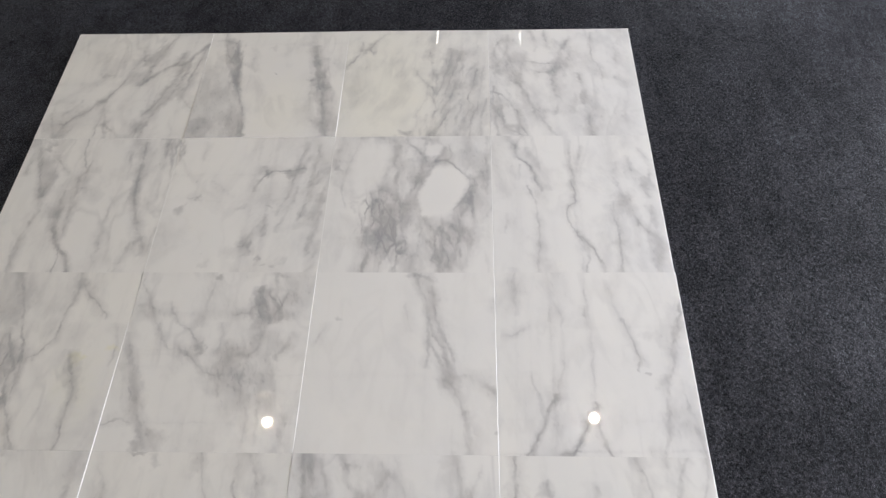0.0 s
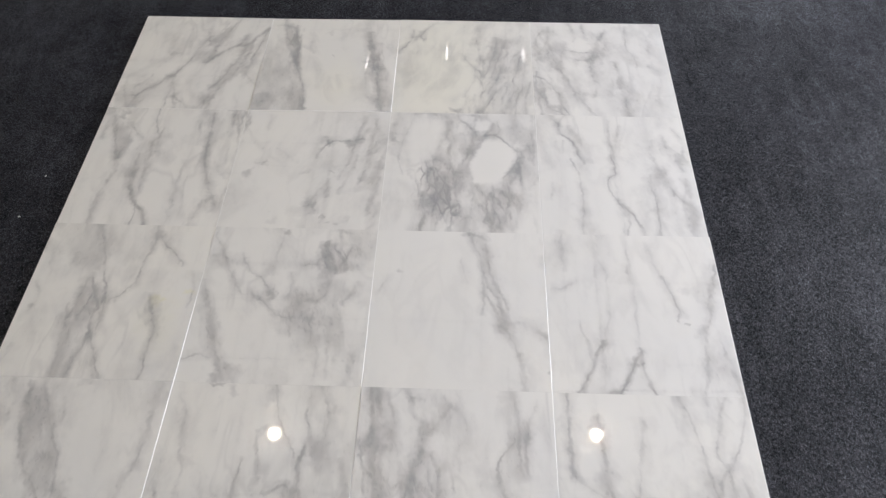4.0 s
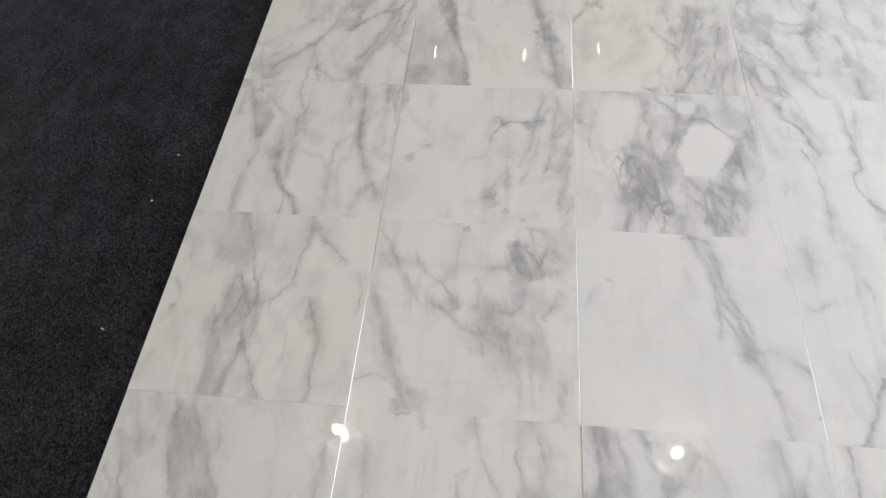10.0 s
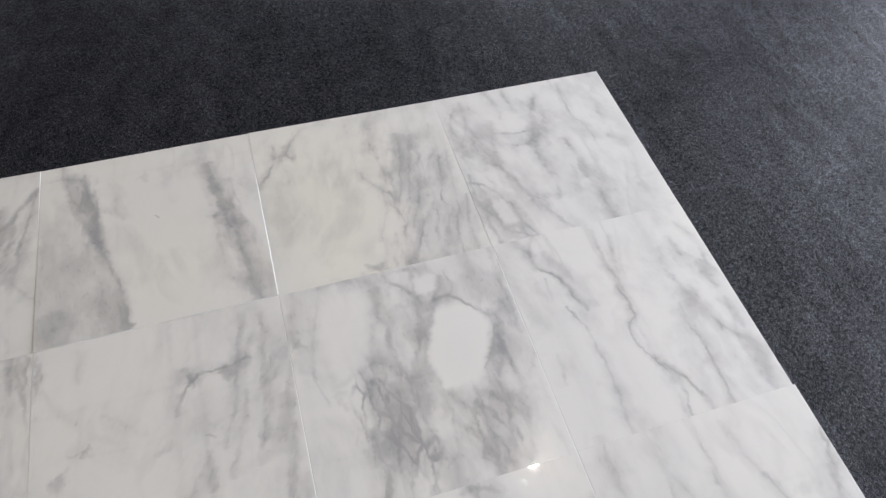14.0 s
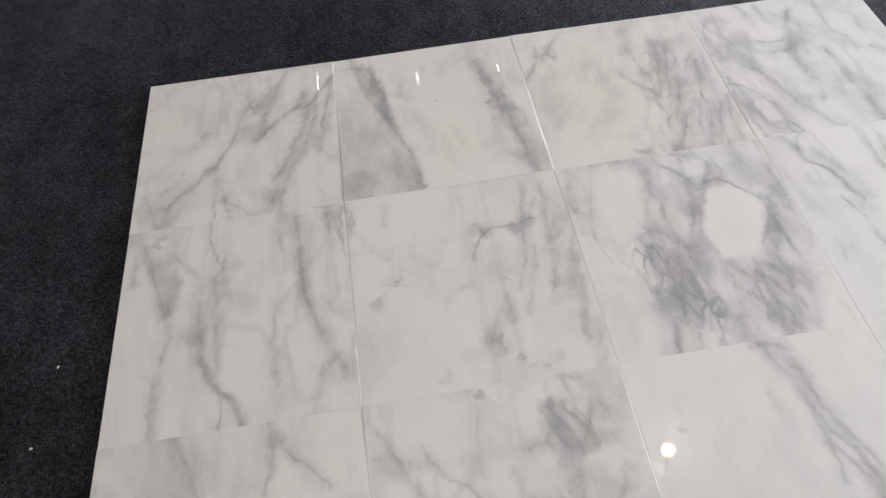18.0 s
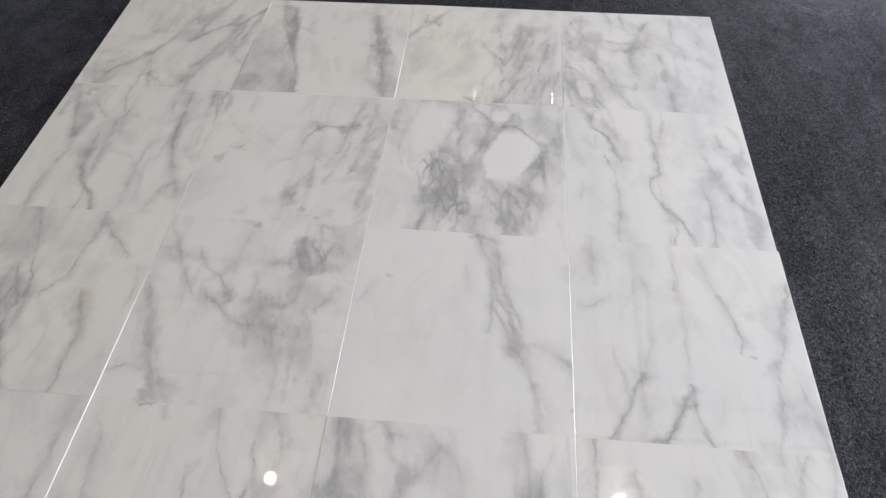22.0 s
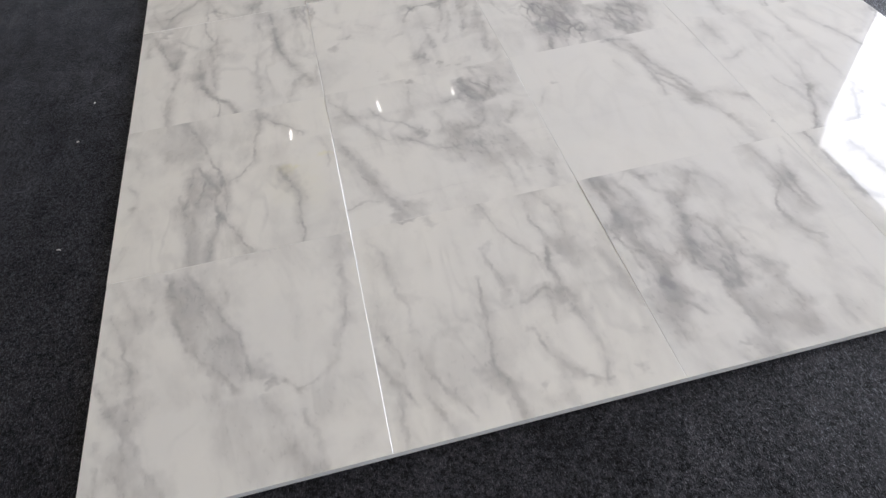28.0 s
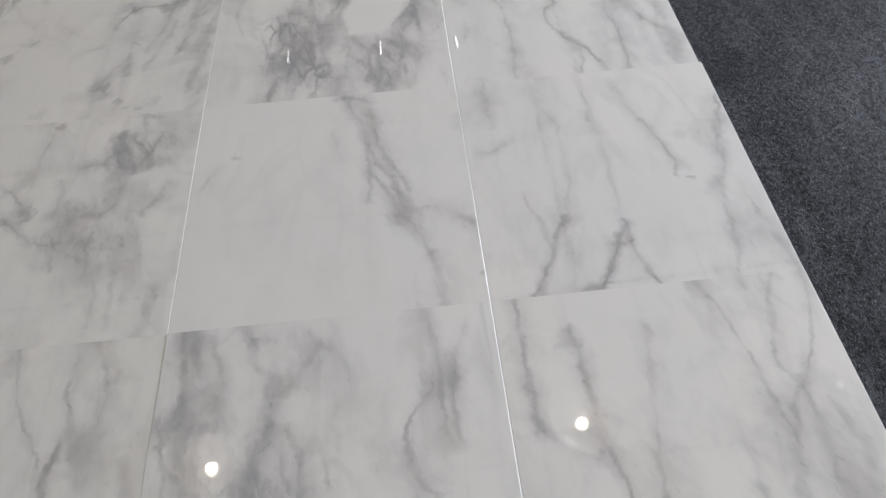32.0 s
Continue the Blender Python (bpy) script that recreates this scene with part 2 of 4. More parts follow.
for y in (FILL3_Y0 - 0.05, FILL3_Y1):
    part("fill_frame", box_bm(WALL_X - 0.035, y, -0.006, WALL_X, y + 0.05, FILL3_TOP, 0.004), MAT_FRAME, win)

# frame round the unseen opening added behind the camera
win = structure("fill_opening_2", box_bm(FILL2_X0 - 0.05, Y0, WIN_TOP, FILL2_X1 + 0.05, Y0 + 0.035, WIN_TOP + 0.05, 0.004), MAT_FRAME, "unseen opening added behind the camera for fill light, in a grey aluminium frame", "window")
for x in (FILL2_X0 - 0.05, FILL2_X1):
    part("opening_frame", box_bm(x, Y0, -0.006, x + 0.05, Y0 + 0.035, WIN_TOP, 0.004), MAT_FRAME, win)

CARPET_EDGE = 3.19
structure("carpet", box_bm(X0, Y0, -0.006, CARPET_EDGE, Y1, 0.0), MAT_CARPET, "dark charcoal needle-felt carpet", "carpet")


# ---- marble tiles ----
def vein(n, uv, strength, width, pts, sn):
    """Grey vein along a curve through the points u, v of the tile."""
    us, vs = pts[0::2], pts[1::2]
    def climbs(s):
        return all(y > x for x, y in zip(s, s[1:])) or all(y < x for x, y in zip(s, s[1:]))

    along_v = climbs(vs) and (max(vs) - min(vs) >= max(us) - min(us) or not climbs(us))
    p, q = (uv[1], uv[0]) if along_v else (uv[0], uv[1])
    ps, qs = (vs, us) if along_v else (us, vs)
    c = n.curve(p, list(zip(ps, qs)))
    d = n.math('ABSOLUTE', n.math('SUBTRACT', q, c))
    slope = (max(qs) - min(qs)) / max(1e-3, max(ps) - min(ps))
    w = width * math.sqrt(1 + slope * slope)
    lo, hi = min(ps), max(ps)
    fade = min(0.05, 0.35 * (hi - lo))
    a = [(lo - 0.12, 1.0), (lo, 1.0)] if lo < 0.04 else [(lo - 0.03, 0.0), (lo + fade, 1.0)]
    b = [(hi, 1.0), (hi + 0.12, 1.0)] if hi > 0.96 else [(hi - fade, 1.0), (hi + 0.03, 0.0)]
    win = n.curve(p, a + b) if lo >= 0.04 or hi <= 0.96 else None
    if strength < 0.7:
        d = n.math('MULTIPLY', d, sn[2])
    core = n.ramp(d, 0.0, w * 1.35, strength * (0.72 if strength < 0.7 else 0.86), 0.0)
    halo = n.ramp(d, 0.0, w * 2.8 + 0.034, strength * 0.62, 0.0) if strength < 0.7 else n.ramp(d, 0.0, w * 2.2 + 0.014, strength * 0.45, 0.0)
    both = n.math('ADD', n.math('MULTIPLY', core, sn[0]), n.math('MULTIPLY', halo, sn[1]))
    return n.math('MULTIPLY', both, win) if win is not None else both


def band(n, uv, strength, soft, left, right):
    """Grey field of the stone between two curves that run up the tile."""
    u, v = uv
    lo, hi = (left[1] + right[1]) / 2, (left[-1] + right[-1]) / 2
    one = n.curve(v, list(zip(left[1::2], left[0::2])))
    two = n.curve(v, list(zip(right[1::2], right[0::2])))
    x = n.math('MULTIPLY', n.ramp(n.math('SUBTRACT', u, one), -soft, soft, 0.0, strength), n.ramp(n.math('SUBTRACT', two, u), -soft, soft, 0.0, 1.0))
    if lo > 0.04:
        x = n.math('MULTIPLY', x, n.ramp(v, lo - soft, lo + soft, 0.0, 1.0))
    if hi < 0.96:
        x = n.math('MULTIPLY', x, n.ramp(v, hi - soft, hi + soft, 1.0, 0.0))
    return x


def blob(n, w, strength, u, v, ru, rv, deg, edge=0.25, far=1.5):
    m = n.mapping(w, (u, v, 0), radians(deg), (ru, rv, 1), 'TEXTURE')
    return n.ramp(n.vmath('LENGTH', m), edge, far, strength, 0.0)


def marble(name, seed, spec, warm, wisps, grain):
    n = Net(name)
    p = n.vmath('SCALE', n.object_coords(), scale=1.0 / S)
    p = n.vmath('MULTIPLY', n.vmath('ADD', p, (0.5, 0.5, 0.0)), (1, 1, 0))
    ps = n.vmath('ADD', p, (seed * 3.7, seed * 5.3, seed * 1.9))
    _, c1 = n.noise(ps, 4.0, 2)
    _, c2 = n.noise(ps, 15.0, 2, 0.5)
    w = n.vmath('ADD', p, n.vmath('SCALE', n.vmath('SUBTRACT', c1, (0.5, 0.5, 0.5)), scale=0.024))
    w = n.vmath('ADD', w, n.vmath('SCALE', n.vmath('SUBTRACT', c2, (0.5, 0.5, 0.5)), scale=0.034))
    _, c3 = n.noise(ps, 48.0, 2, 0.55)
    w = n.vmath('ADD', w, n.vmath('SCALE', n.vmath('SUBTRACT', c3, (0.5, 0.5, 0.5)), scale=0.016))
    w = n.vmath('MULTIPLY', w, (1, 1, 0))
    sep = n.t.nodes.new("ShaderNodeSeparateXYZ")
    n.put(sep.inputs[0], w)
    uv = (sep.outputs[0], sep.outputs[1])
    sf, _ = n.noise(ps, 8.0, 2, 0.5)
    wf, _ = n.noise(ps, 5.0, 3, 0.6)
    wide = n.ramp(wf, 0.32, 0.68, 1.9, 0.62)
    # soft smoke and short strokes that run with the stone, gathered round the veins
    st = n.mapping(w, (seed * 2.1, seed, 0), radians(grain), (1.0, 2.4, 1.0), 'TEXTURE')
    s1, _ = n.noise(st, 9.0, 2, 0.5, 0.4)
    s2, _ = n.noise(st, 33.0, 1.5, 0.5, 0.5)
    strokes = n.ramp(s2, 0.44, 0.68, 0.0, 1.0)
    smoke = n.math('ADD', n.ramp(s1, 0.32, 0.68, 0.12, 0.72), n.math('MULTIPLY', strokes, 0.14))
    wb = n.vmath('ADD', w, n.vmath('SCALE', n.vmath('SUBTRACT', c1, (0.5, 0.5, 0.5)), scale=0.16))
    wb = n.vmath('ADD', wb, n.vmath('SCALE', n.vmath('SUBTRACT', c2, (0.5, 0.5, 0.5)), scale=0.10))
    wb = n.vmath('MULTIPLY', wb, (1, 1, 0))
    sn = (n.math('MULTIPLY', n.ramp(sf, 0.36, 0.64, 0.30, 1.10), n.math('ADD', 0.66, n.math('MULTIPLY', strokes, 0.62))), smoke, wide)
    total = None
    clear = None
    stains = None
    for item in spec:
        kind, a = item[0], item[1:]
        if kind == "v":
            x = vein(n, uv, a[0], a[1], a[2], sn)
        elif kind == "b":
            x = n.math('MULTIPLY', blob(n, wb, *a), n.math('ADD', 0.22, smoke))
        elif kind == "w":
            x = n.math('MULTIPLY', band(n, uv, *a), n.math('ADD', 0.10, n.math('MULTIPLY', smoke, 0.95)))
        elif kind == "y":
            stain = blob(n, wb, *a, 0.1, 1.4)
            stains = stain if stains is None else n.math('MAXIMUM', stains, stain)
            continue
        elif kind == "k":
            cv = n.mapping(w, (seed, 0, 0), radians(grain), (1.0, 2.6, 1.0), 'TEXTURE')
            e = n.ramp(n.cells(cv, a[6]), 0.01, 0.17, 1.0, 0.0)
            e = n.math('MULTIPLY', n.math('MULTIPLY', e, n.math('ADD', 0.5, n.math('MULTIPLY', strokes, 0.8))), n.ramp(s1, 0.35, 0.62, 0.45, 1.2))
            x = n.math('MULTIPLY', blob(n, wb, *a[:6], 0.45, 1.35), n.math('ADD', n.math('MULTIPLY', e, 0.95), 0.05))
        else:
            x = n.math('SUBTRACT', 1.0, band(n, uv, *a))
            clear = x if clear is None else n.math('MULTIPLY', clear, x)
            continue
        total = x if total is None else n.math('ADD', total, x)
    # faint wisps over the whole tile
    fv = n.mapping(ps, (0, 0, 0), radians(-20), (1.0, 0.45, 1.0))
    r1, _ = n.noise(fv, 5.0, 2.5, 0.5, 0.6)
    ridge = n.ramp(n.math('ABSOLUTE', n.math('SUBTRACT', r1, 0.5)), 0.0, 0.07, 0.11 * wisps, 0.0)
    gate, _ = n.noise(ps, 2.3, 2)
    ridge = n.math('MULTIPLY', ridge, n.ramp(gate, 0.42, 0.62, 0.0, 1.0))
    total = ridge if total is None else n.math('ADD', total, ridge)
    # faint grey mottling of the stone
    mottle, _ = n.noise(n.mapping(ps, (0, 0, 0), radians(grain), (1.0, 1.8, 1.0), 'TEXTURE'), 4.2, 4, 0.6, 0.3)
    total = n.math('ADD', total, n.ramp(mottle, 0.47, 0.72, 0.0, 0.17 * wisps))
    if clear is not None:
        total = n.math('MULTIPLY', total, clear)
    # small dark mineral specks inside the veins
    grit, _ = n.noise(st, 62.0, 2, 0.55)
    total = n.math('MULTIPLY', total, n.ramp(grit, 0.58, 0.72, 1.0, 1.6))
    total = n.math('MULTIPLY', n.math('SUBTRACT', 1.0, n.math('EXPONENT', n.math('MULTIPLY', total, -1.80))), 0.86)
    cloud, _ = n.noise(ps, 1.7, 3, 0.5)
    base = n.mix(n.ramp(cloud, 0.3, 0.7, 0.0, 1.0), (0.785, 0.775, 0.752), (0.75, 0.745, 0.733))
    base = n.mix(warm, base, (0.74, 0.70, 0.58))
    if stains is not None:
        base = n.mix(stains, base, (0.755, 0.735, 0.60))
    tone, _ = n.noise(ps, 6.0, 2)
    grey = n.mix(n.ramp(tone, 0.4, 0.6, 0.0, 1.0), (0.27, 0.27, 0.285), (0.31, 0.302, 0.305))
    col = n.mix(total, base, grey)
    n.set(Base_Color=col, Roughness=n.ramp(sf, 0.3, 0.7, 0.012, 0.03), IOR=1.56)
    return n.mat


TILES = {}
NOW = []


def tile(i, j, label, warm, wisps=1.0):
    # starts the drawing of one tile; the calls after it add to it, in u and v from 0 to 1
    NOW[:] = [[]]
    TILES[i, j] = dict(label=label, warm=warm, wisps=wisps, spec=NOW[0])


def line(strength, width, *uv):
    NOW[0].append(("v", strength, width, uv))


def smudge(*a):
    NOW[0].append(("b", *a))


def wash(*a):
    NOW[0].append(("w", *a))


def opening(*a):
    NOW[0].append(("o", *a))


def crackle(*a):
    NOW[0].append(("k", *a))


def stain(*a):
    NOW[0].append(("y", *a))


tile(2, 2, "white marble tile with dark brecciated veining round a pale rhombus", 0, 1)
wash(.20, .05, (0.660, 0.046, 0.695, 0.295, 0.771, 0.422, 0.879, 0.636, 0.967, 0.883), (0.865, 0.037, 0.868, 0.156, 0.915, 0.368, 0.989, 0.565, 1.014, 0.866))
wash(.22, .04, (0.677, 0.800, 0.717, 0.911, 0.756, 1.027), (0.896, 0.674, 0.941, 0.828, 0.953, 1.005))
wash(.18, .04, (0.477, 0.016, 0.505, 0.104, 0.526, 0.260, 0.539, 0.404, 0.543, 0.562), (0.733, 0.007, 0.747, 0.105, 0.716, 0.237, 0.649, 0.325, 0.598, 0.487))
wash(.24, .04, (0.230, 0.163, 0.246, 0.270, 0.276, 0.452, 0.334, 0.585, 0.391, 0.817), (0.407, 0.031, 0.462, 0.189, 0.500, 0.368, 0.518, 0.517, 0.579, 0.747))
line(.55, .022, 0.407, 0.901, 0.397, 0.785, 0.418, 0.720, 0.408, 0.612, 0.453, 0.488, 0.470, 0.379)
line(.60, .022, 0.552, 0.878, 0.567, 0.796, 0.564, 0.709, 0.522, 0.597, 0.485, 0.489)
line(.80, .009, 0.670, 0.797, 0.725, 0.789, 0.768, 0.767, 0.790, 0.728, 0.823, 0.686, 0.866, 0.658)
line(.45, .016, 0.646, 0.776, 0.584, 0.658, 0.553, 0.558, 0.533, 0.458)
line(.45, .016, 0.473, 0.944, 0.523, 0.904, 0.564, 0.842, 0.589, 0.773)
line(.45, .012, 0.514, 0.986, 0.601, 0.973, 0.679, 0.950, 0.696, 0.886)
line(.45, .012, 0.599, 0.961, 0.580, 0.898, 0.582, 0.821, 0.604, 0.779)
line(.45, .012, 0.699, 0.892, 0.679, 0.831, 0.633, 0.781)
line(.34, .018, 0.170, 0.983, 0.262, 1.000, 0.385, 0.986, 0.471, 0.976)
line(.20, .012, 0.172, 0.982, 0.117, 0.776, 0.086, 0.574, 0.120, 0.461)
line(.25, .016, 0.028, 0.865, 0.036, 0.764, 0.076, 0.714)
line(.22, .020, 0.060, 0.969, 0.045, 0.859)
line(.50, .010, 0.296, 0.495, 0.281, 0.400, 0.267, 0.309, 0.237, 0.183)
line(.50, .010, 0.429, 0.550, 0.403, 0.430, 0.362, 0.297, 0.321, 0.146)
line(.32, .009, 0.445, 0.465, 0.459, 0.334, 0.452, 0.216, 0.407, 0.096)
line(.32, .009, 0.283, 0.500, 0.297, 0.370, 0.312, 0.269, 0.319, 0.141)
line(.32, .009, 0.419, 0.449, 0.414, 0.326, 0.389, 0.216, 0.358, 0.093, 0.343, 0.023)
line(.32, .009, 0.366, 0.574, 0.341, 0.427, 0.342, 0.329, 0.318, 0.243)
line(.32, .009, 0.341, 0.583, 0.321, 0.435, 0.276, 0.354)
line(.32, .009, 0.457, 0.435, 0.386, 0.312, 0.326, 0.217)
line(.32, .009, 0.511, 0.364, 0.449, 0.241, 0.369, 0.144)
line(.80, .012, 0.270, 0.104, 0.260, 0.055, 0.251, 0.014)
line(.32, .009, 0.236, 0.369, 0.289, 0.360, 0.351, 0.374, 0.415, 0.387)
line(.32, .009, 0.232, 0.230, 0.305, 0.248, 0.381, 0.243, 0.449, 0.241)
line(.32, .009, 0.272, 0.543, 0.341, 0.570, 0.420, 0.527, 0.472, 0.476, 0.541, 0.468)
line(.42, .018, 0.569, 0.419, 0.608, 0.340, 0.650, 0.274, 0.657, 0.162, 0.703, 0.018)
line(.32, .018, 0.675, 0.252, 0.579, 0.168, 0.533, 0.038)
line(.25, .020, 0.511, 0.171, 0.422, 0.026)
line(.42, .020, 0.908, 0.625, 0.849, 0.448, 0.757, 0.323, 0.740, 0.203)
line(.45, .020, 0.871, 0.280, 0.853, 0.149, 0.838, 0.048)
line(.42, .014, 0.711, 0.314, 0.722, 0.186, 0.729, 0.038)
line(.32, .016, 0.798, 0.333, 0.797, 0.207, 0.761, 0.100)
line(.42, .018, 0.972, 0.998, 0.966, 0.851, 0.971, 0.691, 0.972, 0.557)
line(.35, .014, 0.994, 0.973, 1.007, 0.852, 1.034, 0.793)
line(.45, .010, 0.866, 0.664, 0.866, 0.582, 0.767, 0.424)
line(.35, .016, 0.733, 0.905, 0.739, 0.824, 0.704, 0.790)
line(.18, .014, 1.011, 0.557, 0.977, 0.400, 0.934, 0.356)
smudge(.30, 0.061, 0.728, .02, .03, 0)
smudge(.30, 0.191, 0.471, .02, .02, 0)
crackle(1.25, 0.336, 0.331, .11, .21, 8, 22)
crackle(1.0, 0.424, 0.180, .08, .14, 8, 22)
crackle(.9, 0.696, 0.220, .12, .16, -10, 14)
crackle(.6, 0.899, 0.541, .06, .2, -10, 8)
opening(1.0, .024, (0.566, 0.433, 0.561, 0.541, 0.587, 0.628, 0.617, 0.703, 0.652, 0.764), (0.668, 0.325, 0.744, 0.406, 0.810, 0.517, 0.849, 0.623, 0.753, 0.745))
opening(.9, .02, (0.586, 0.871, 0.608, 0.944), (0.659, 0.807, 0.696, 0.912))
opening(.7, .025, (0.492, 0.224, 0.510, 0.290), (0.564, 0.198, 0.583, 0.262))
opening(.85, .04, (0.134, 0.581, 0.138, 0.768, 0.170, 0.943), (0.283, 0.552, 0.325, 0.698, 0.375, 0.882))
opening(.5, .03, (0.421, 0.228, 0.499, 0.318), (0.440, 0.220, 0.544, 0.302))
tile(3, 3, "white marble tile with a loose net of grey veins", 0, 1)
line(.50, .022, 0.569, 0.895, 0.515, 0.804, 0.484, 0.699, 0.463, 0.617, 0.441, 0.546, 0.441, 0.431, 0.451, 0.304, 0.434, 0.211)
line(.50, .013, 0.270, 0.678, 0.341, 0.657, 0.401, 0.648, 0.469, 0.668)
line(.34, .018, 0.284, 0.603, 0.362, 0.566, 0.439, 0.581)
smudge(.30, 0.428, 0.585, .06, .04, 0)
line(.46, .013, 0.722, 0.939, 0.716, 0.828, 0.712, 0.709, 0.751, 0.626, 0.771, 0.528)
line(.52, .026, 0.607, 0.542, 0.623, 0.449, 0.629, 0.342, 0.635, 0.237, 0.640, 0.136, 0.645, 0.038, 0.649, -0.008)
line(.26, .018, 0.874, 0.820, 0.876, 0.698, 0.872, 0.624)
line(.20, .030, 0.859, 0.518, 0.910, 0.433, 0.886, 0.227, 0.878, 0.120)
line(.50, .014, -0.022, 0.394, 0.061, 0.379, 0.118, 0.307, 0.177, 0.210)
line(.50, .013, 0.062, 0.347, 0.076, 0.247, 0.090, 0.149, 0.110, 0.069, 0.177, 0.027, 0.235, -0.012)
line(.46, .014, 0.177, 0.210, 0.189, 0.112, 0.219, 0.054, 0.236, 0.002)
line(.40, .026, 0.178, 0.473, 0.211, 0.412, 0.252, 0.337, 0.284, 0.247, 0.316, 0.159, 0.367, 0.084, 0.417, 0.010, 0.495, -0.022)
line(.32, .016, 0.226, 0.615, 0.212, 0.514, 0.206, 0.446)
line(.46, .014, 0.092, 0.896, 0.041, 0.815, 0.050, 0.714)
line(.36, .016, 0.137, 0.927, 0.110, 0.745, 0.047, 0.646)
line(.34, .012, 0.014, 0.701, 0.052, 0.644)
wash(.30, .04, (0.094, 0.455, 0.108, 0.615, 0.140, 0.779), (0.193, 0.459, 0.232, 0.592, 0.264, 0.734))
line(.30, .018, 0.258, 0.758, 0.218, 0.597, 0.183, 0.483)
line(.28, .018, 0.299, 0.963, 0.322, 0.888, 0.326, 0.793)
line(.34, .018, 0.396, 0.957, 0.409, 0.890, 0.421, 0.815)
line(.52, .018, 0.025, 0.420, 0.020, 0.286, 0.035, 0.187, 0.046, 0.023)
smudge(.40, 0.028, 0.172, .05, .05, 0)
smudge(.30, 0.089, 0.024, .05, .03, 0)
line(.28, .016, 0.562, 0.366, 0.551, 0.268, 0.548, 0.217)
line(.40, .016, 0.182, 0.079, 0.174, -0.007, 0.160, -0.071)
line(.36, .016, 0.044, 0.240, 0.077, 0.153, 0.137, 0.095)
line(.30, .022, 0.570, 0.761, 0.526, 0.639, 0.516, 0.554)
line(.25, .020, 0.623, 0.162, 0.581, 0.197, 0.543, 0.231)
opening(.7, .02, (0.097, 0.165, 0.077, 0.315), (0.212, 0.039, 0.160, 0.205))
crackle(.25, 0.140, 0.561, .14, .30, 20, 7)
tile(2, 3, "cream marble tile with fine grey streaks along one side", 0.12, 1)
stain(.36, .30, .42, .42, .70, 0)
line(.62, .012, 0.105, 0.864, 0.089, 0.762, 0.051, 0.679, 0.008, 0.634)
line(.46, .013, 0.097, 0.794, 0.160, 0.812, 0.193, 0.865, 0.238, 0.932, 0.279, 0.968)
line(.46, .014, 0.136, 0.772, 0.168, 0.800, 0.188, 0.769)
line(.34, .020, 0.612, 0.917, 0.613, 0.838, 0.604, 0.736, 0.606, 0.653, 0.622, 0.563)
line(.52, .011, 0.737, 0.793, 0.737, 0.708, 0.719, 0.632, 0.709, 0.563)
smudge(.34, 0.630, 0.536, .05, .05, 0)
line(.46, .013, 0.489, 0.604, 0.534, 0.521, 0.579, 0.470, 0.624, 0.412, 0.616, 0.341, 0.638, 0.286)
line(.60, .013, 0.595, 0.367, 0.620, 0.321, 0.637, 0.268)
line(.40, .012, 0.812, 0.774, 0.771, 0.654, 0.735, 0.506, 0.706, 0.394)
line(.40, .012, 0.821, 0.636, 0.781, 0.489, 0.743, 0.350, 0.680, 0.220)
line(.68, .011, 0.921, 0.599, 0.899, 0.506, 0.869, 0.399, 0.856, 0.309, 0.883, 0.276)
line(.42, .013, 0.918, 0.286, 0.886, 0.188, 0.864, 0.089, 0.861, 0.036)
line(.42, .014, 0.978, 0.309, 0.940, 0.168, 0.937, 0.063, 0.940, -0.000)
line(.62, .011, 0.724, 0.218, 0.684, 0.121, 0.635, 0.055, 0.604, 0.017)
line(.40, .012, 0.603, 0.014, 0.632, 0.007, 0.662, 0.015)
line(.30, .012, 0.901, 0.648, 0.860, 0.581, 0.819, 0.436)
line(.30, .014, 0.684, 0.305, 0.626, 0.177, 0.601, 0.044)
line(.28, .014, 0.582, 0.176, 0.544, 0.033)
smudge(.55, 0.472, 0.046, .030, .025, 0)
smudge(.22, 0.403, -0.036, .08, .04, 0)
line(.30, .013, 0.853, 0.218, 0.816, 0.073)
line(.30, .016, 0.579, 0.486, 0.560, 0.307, 0.510, 0.186)
line(.30, .012, 0.697, 0.579, 0.675, 0.451, 0.623, 0.320)
line(.28, .012, 0.807, 0.704, 0.822, 0.615, 0.820, 0.514)
line(.28, .012, 0.968, 0.624, 0.946, 0.488, 0.928, 0.358)
wash(.20, .05, (0.587, 0.007, 0.600, 0.187, 0.679, 0.487, 0.729, 0.796), (0.936, 0.029, 0.945, 0.314, 0.952, 0.547, 0.975, 0.838))
crackle(.22, 0.743, 0.350, .13, .42, 14, 12)
tile(1, 3, "cream-white marble tile with two dark upright veins and a grey wedge", 0.1, 1)
wash(.34, .05, (-0.028, 0.042, -0.030, 0.316, -0.035, 0.559), (0.348, 0.007, 0.300, 0.281, 0.259, 0.450))
wash(.42, .03, (0.233, 0.029, 0.249, 0.241, 0.269, 0.415), (0.367, 0.014, 0.336, 0.253, 0.291, 0.422))
line(.74, .011, 0.198, 0.898, 0.215, 0.784, 0.242, 0.670, 0.249, 0.550, 0.272, 0.445, 0.307, 0.354, 0.341, 0.236, 0.362, 0.127, 0.365, 0.017)
line(.70, .024, 0.204, 0.806, 0.224, 0.659, 0.246, 0.519, 0.280, 0.433)
line(.55, .018, 0.099, 0.982, 0.109, 0.894, 0.141, 0.776, 0.172, 0.662, 0.217, 0.569)
line(.46, .012, 0.071, 0.919, 0.145, 0.914, 0.201, 0.871)
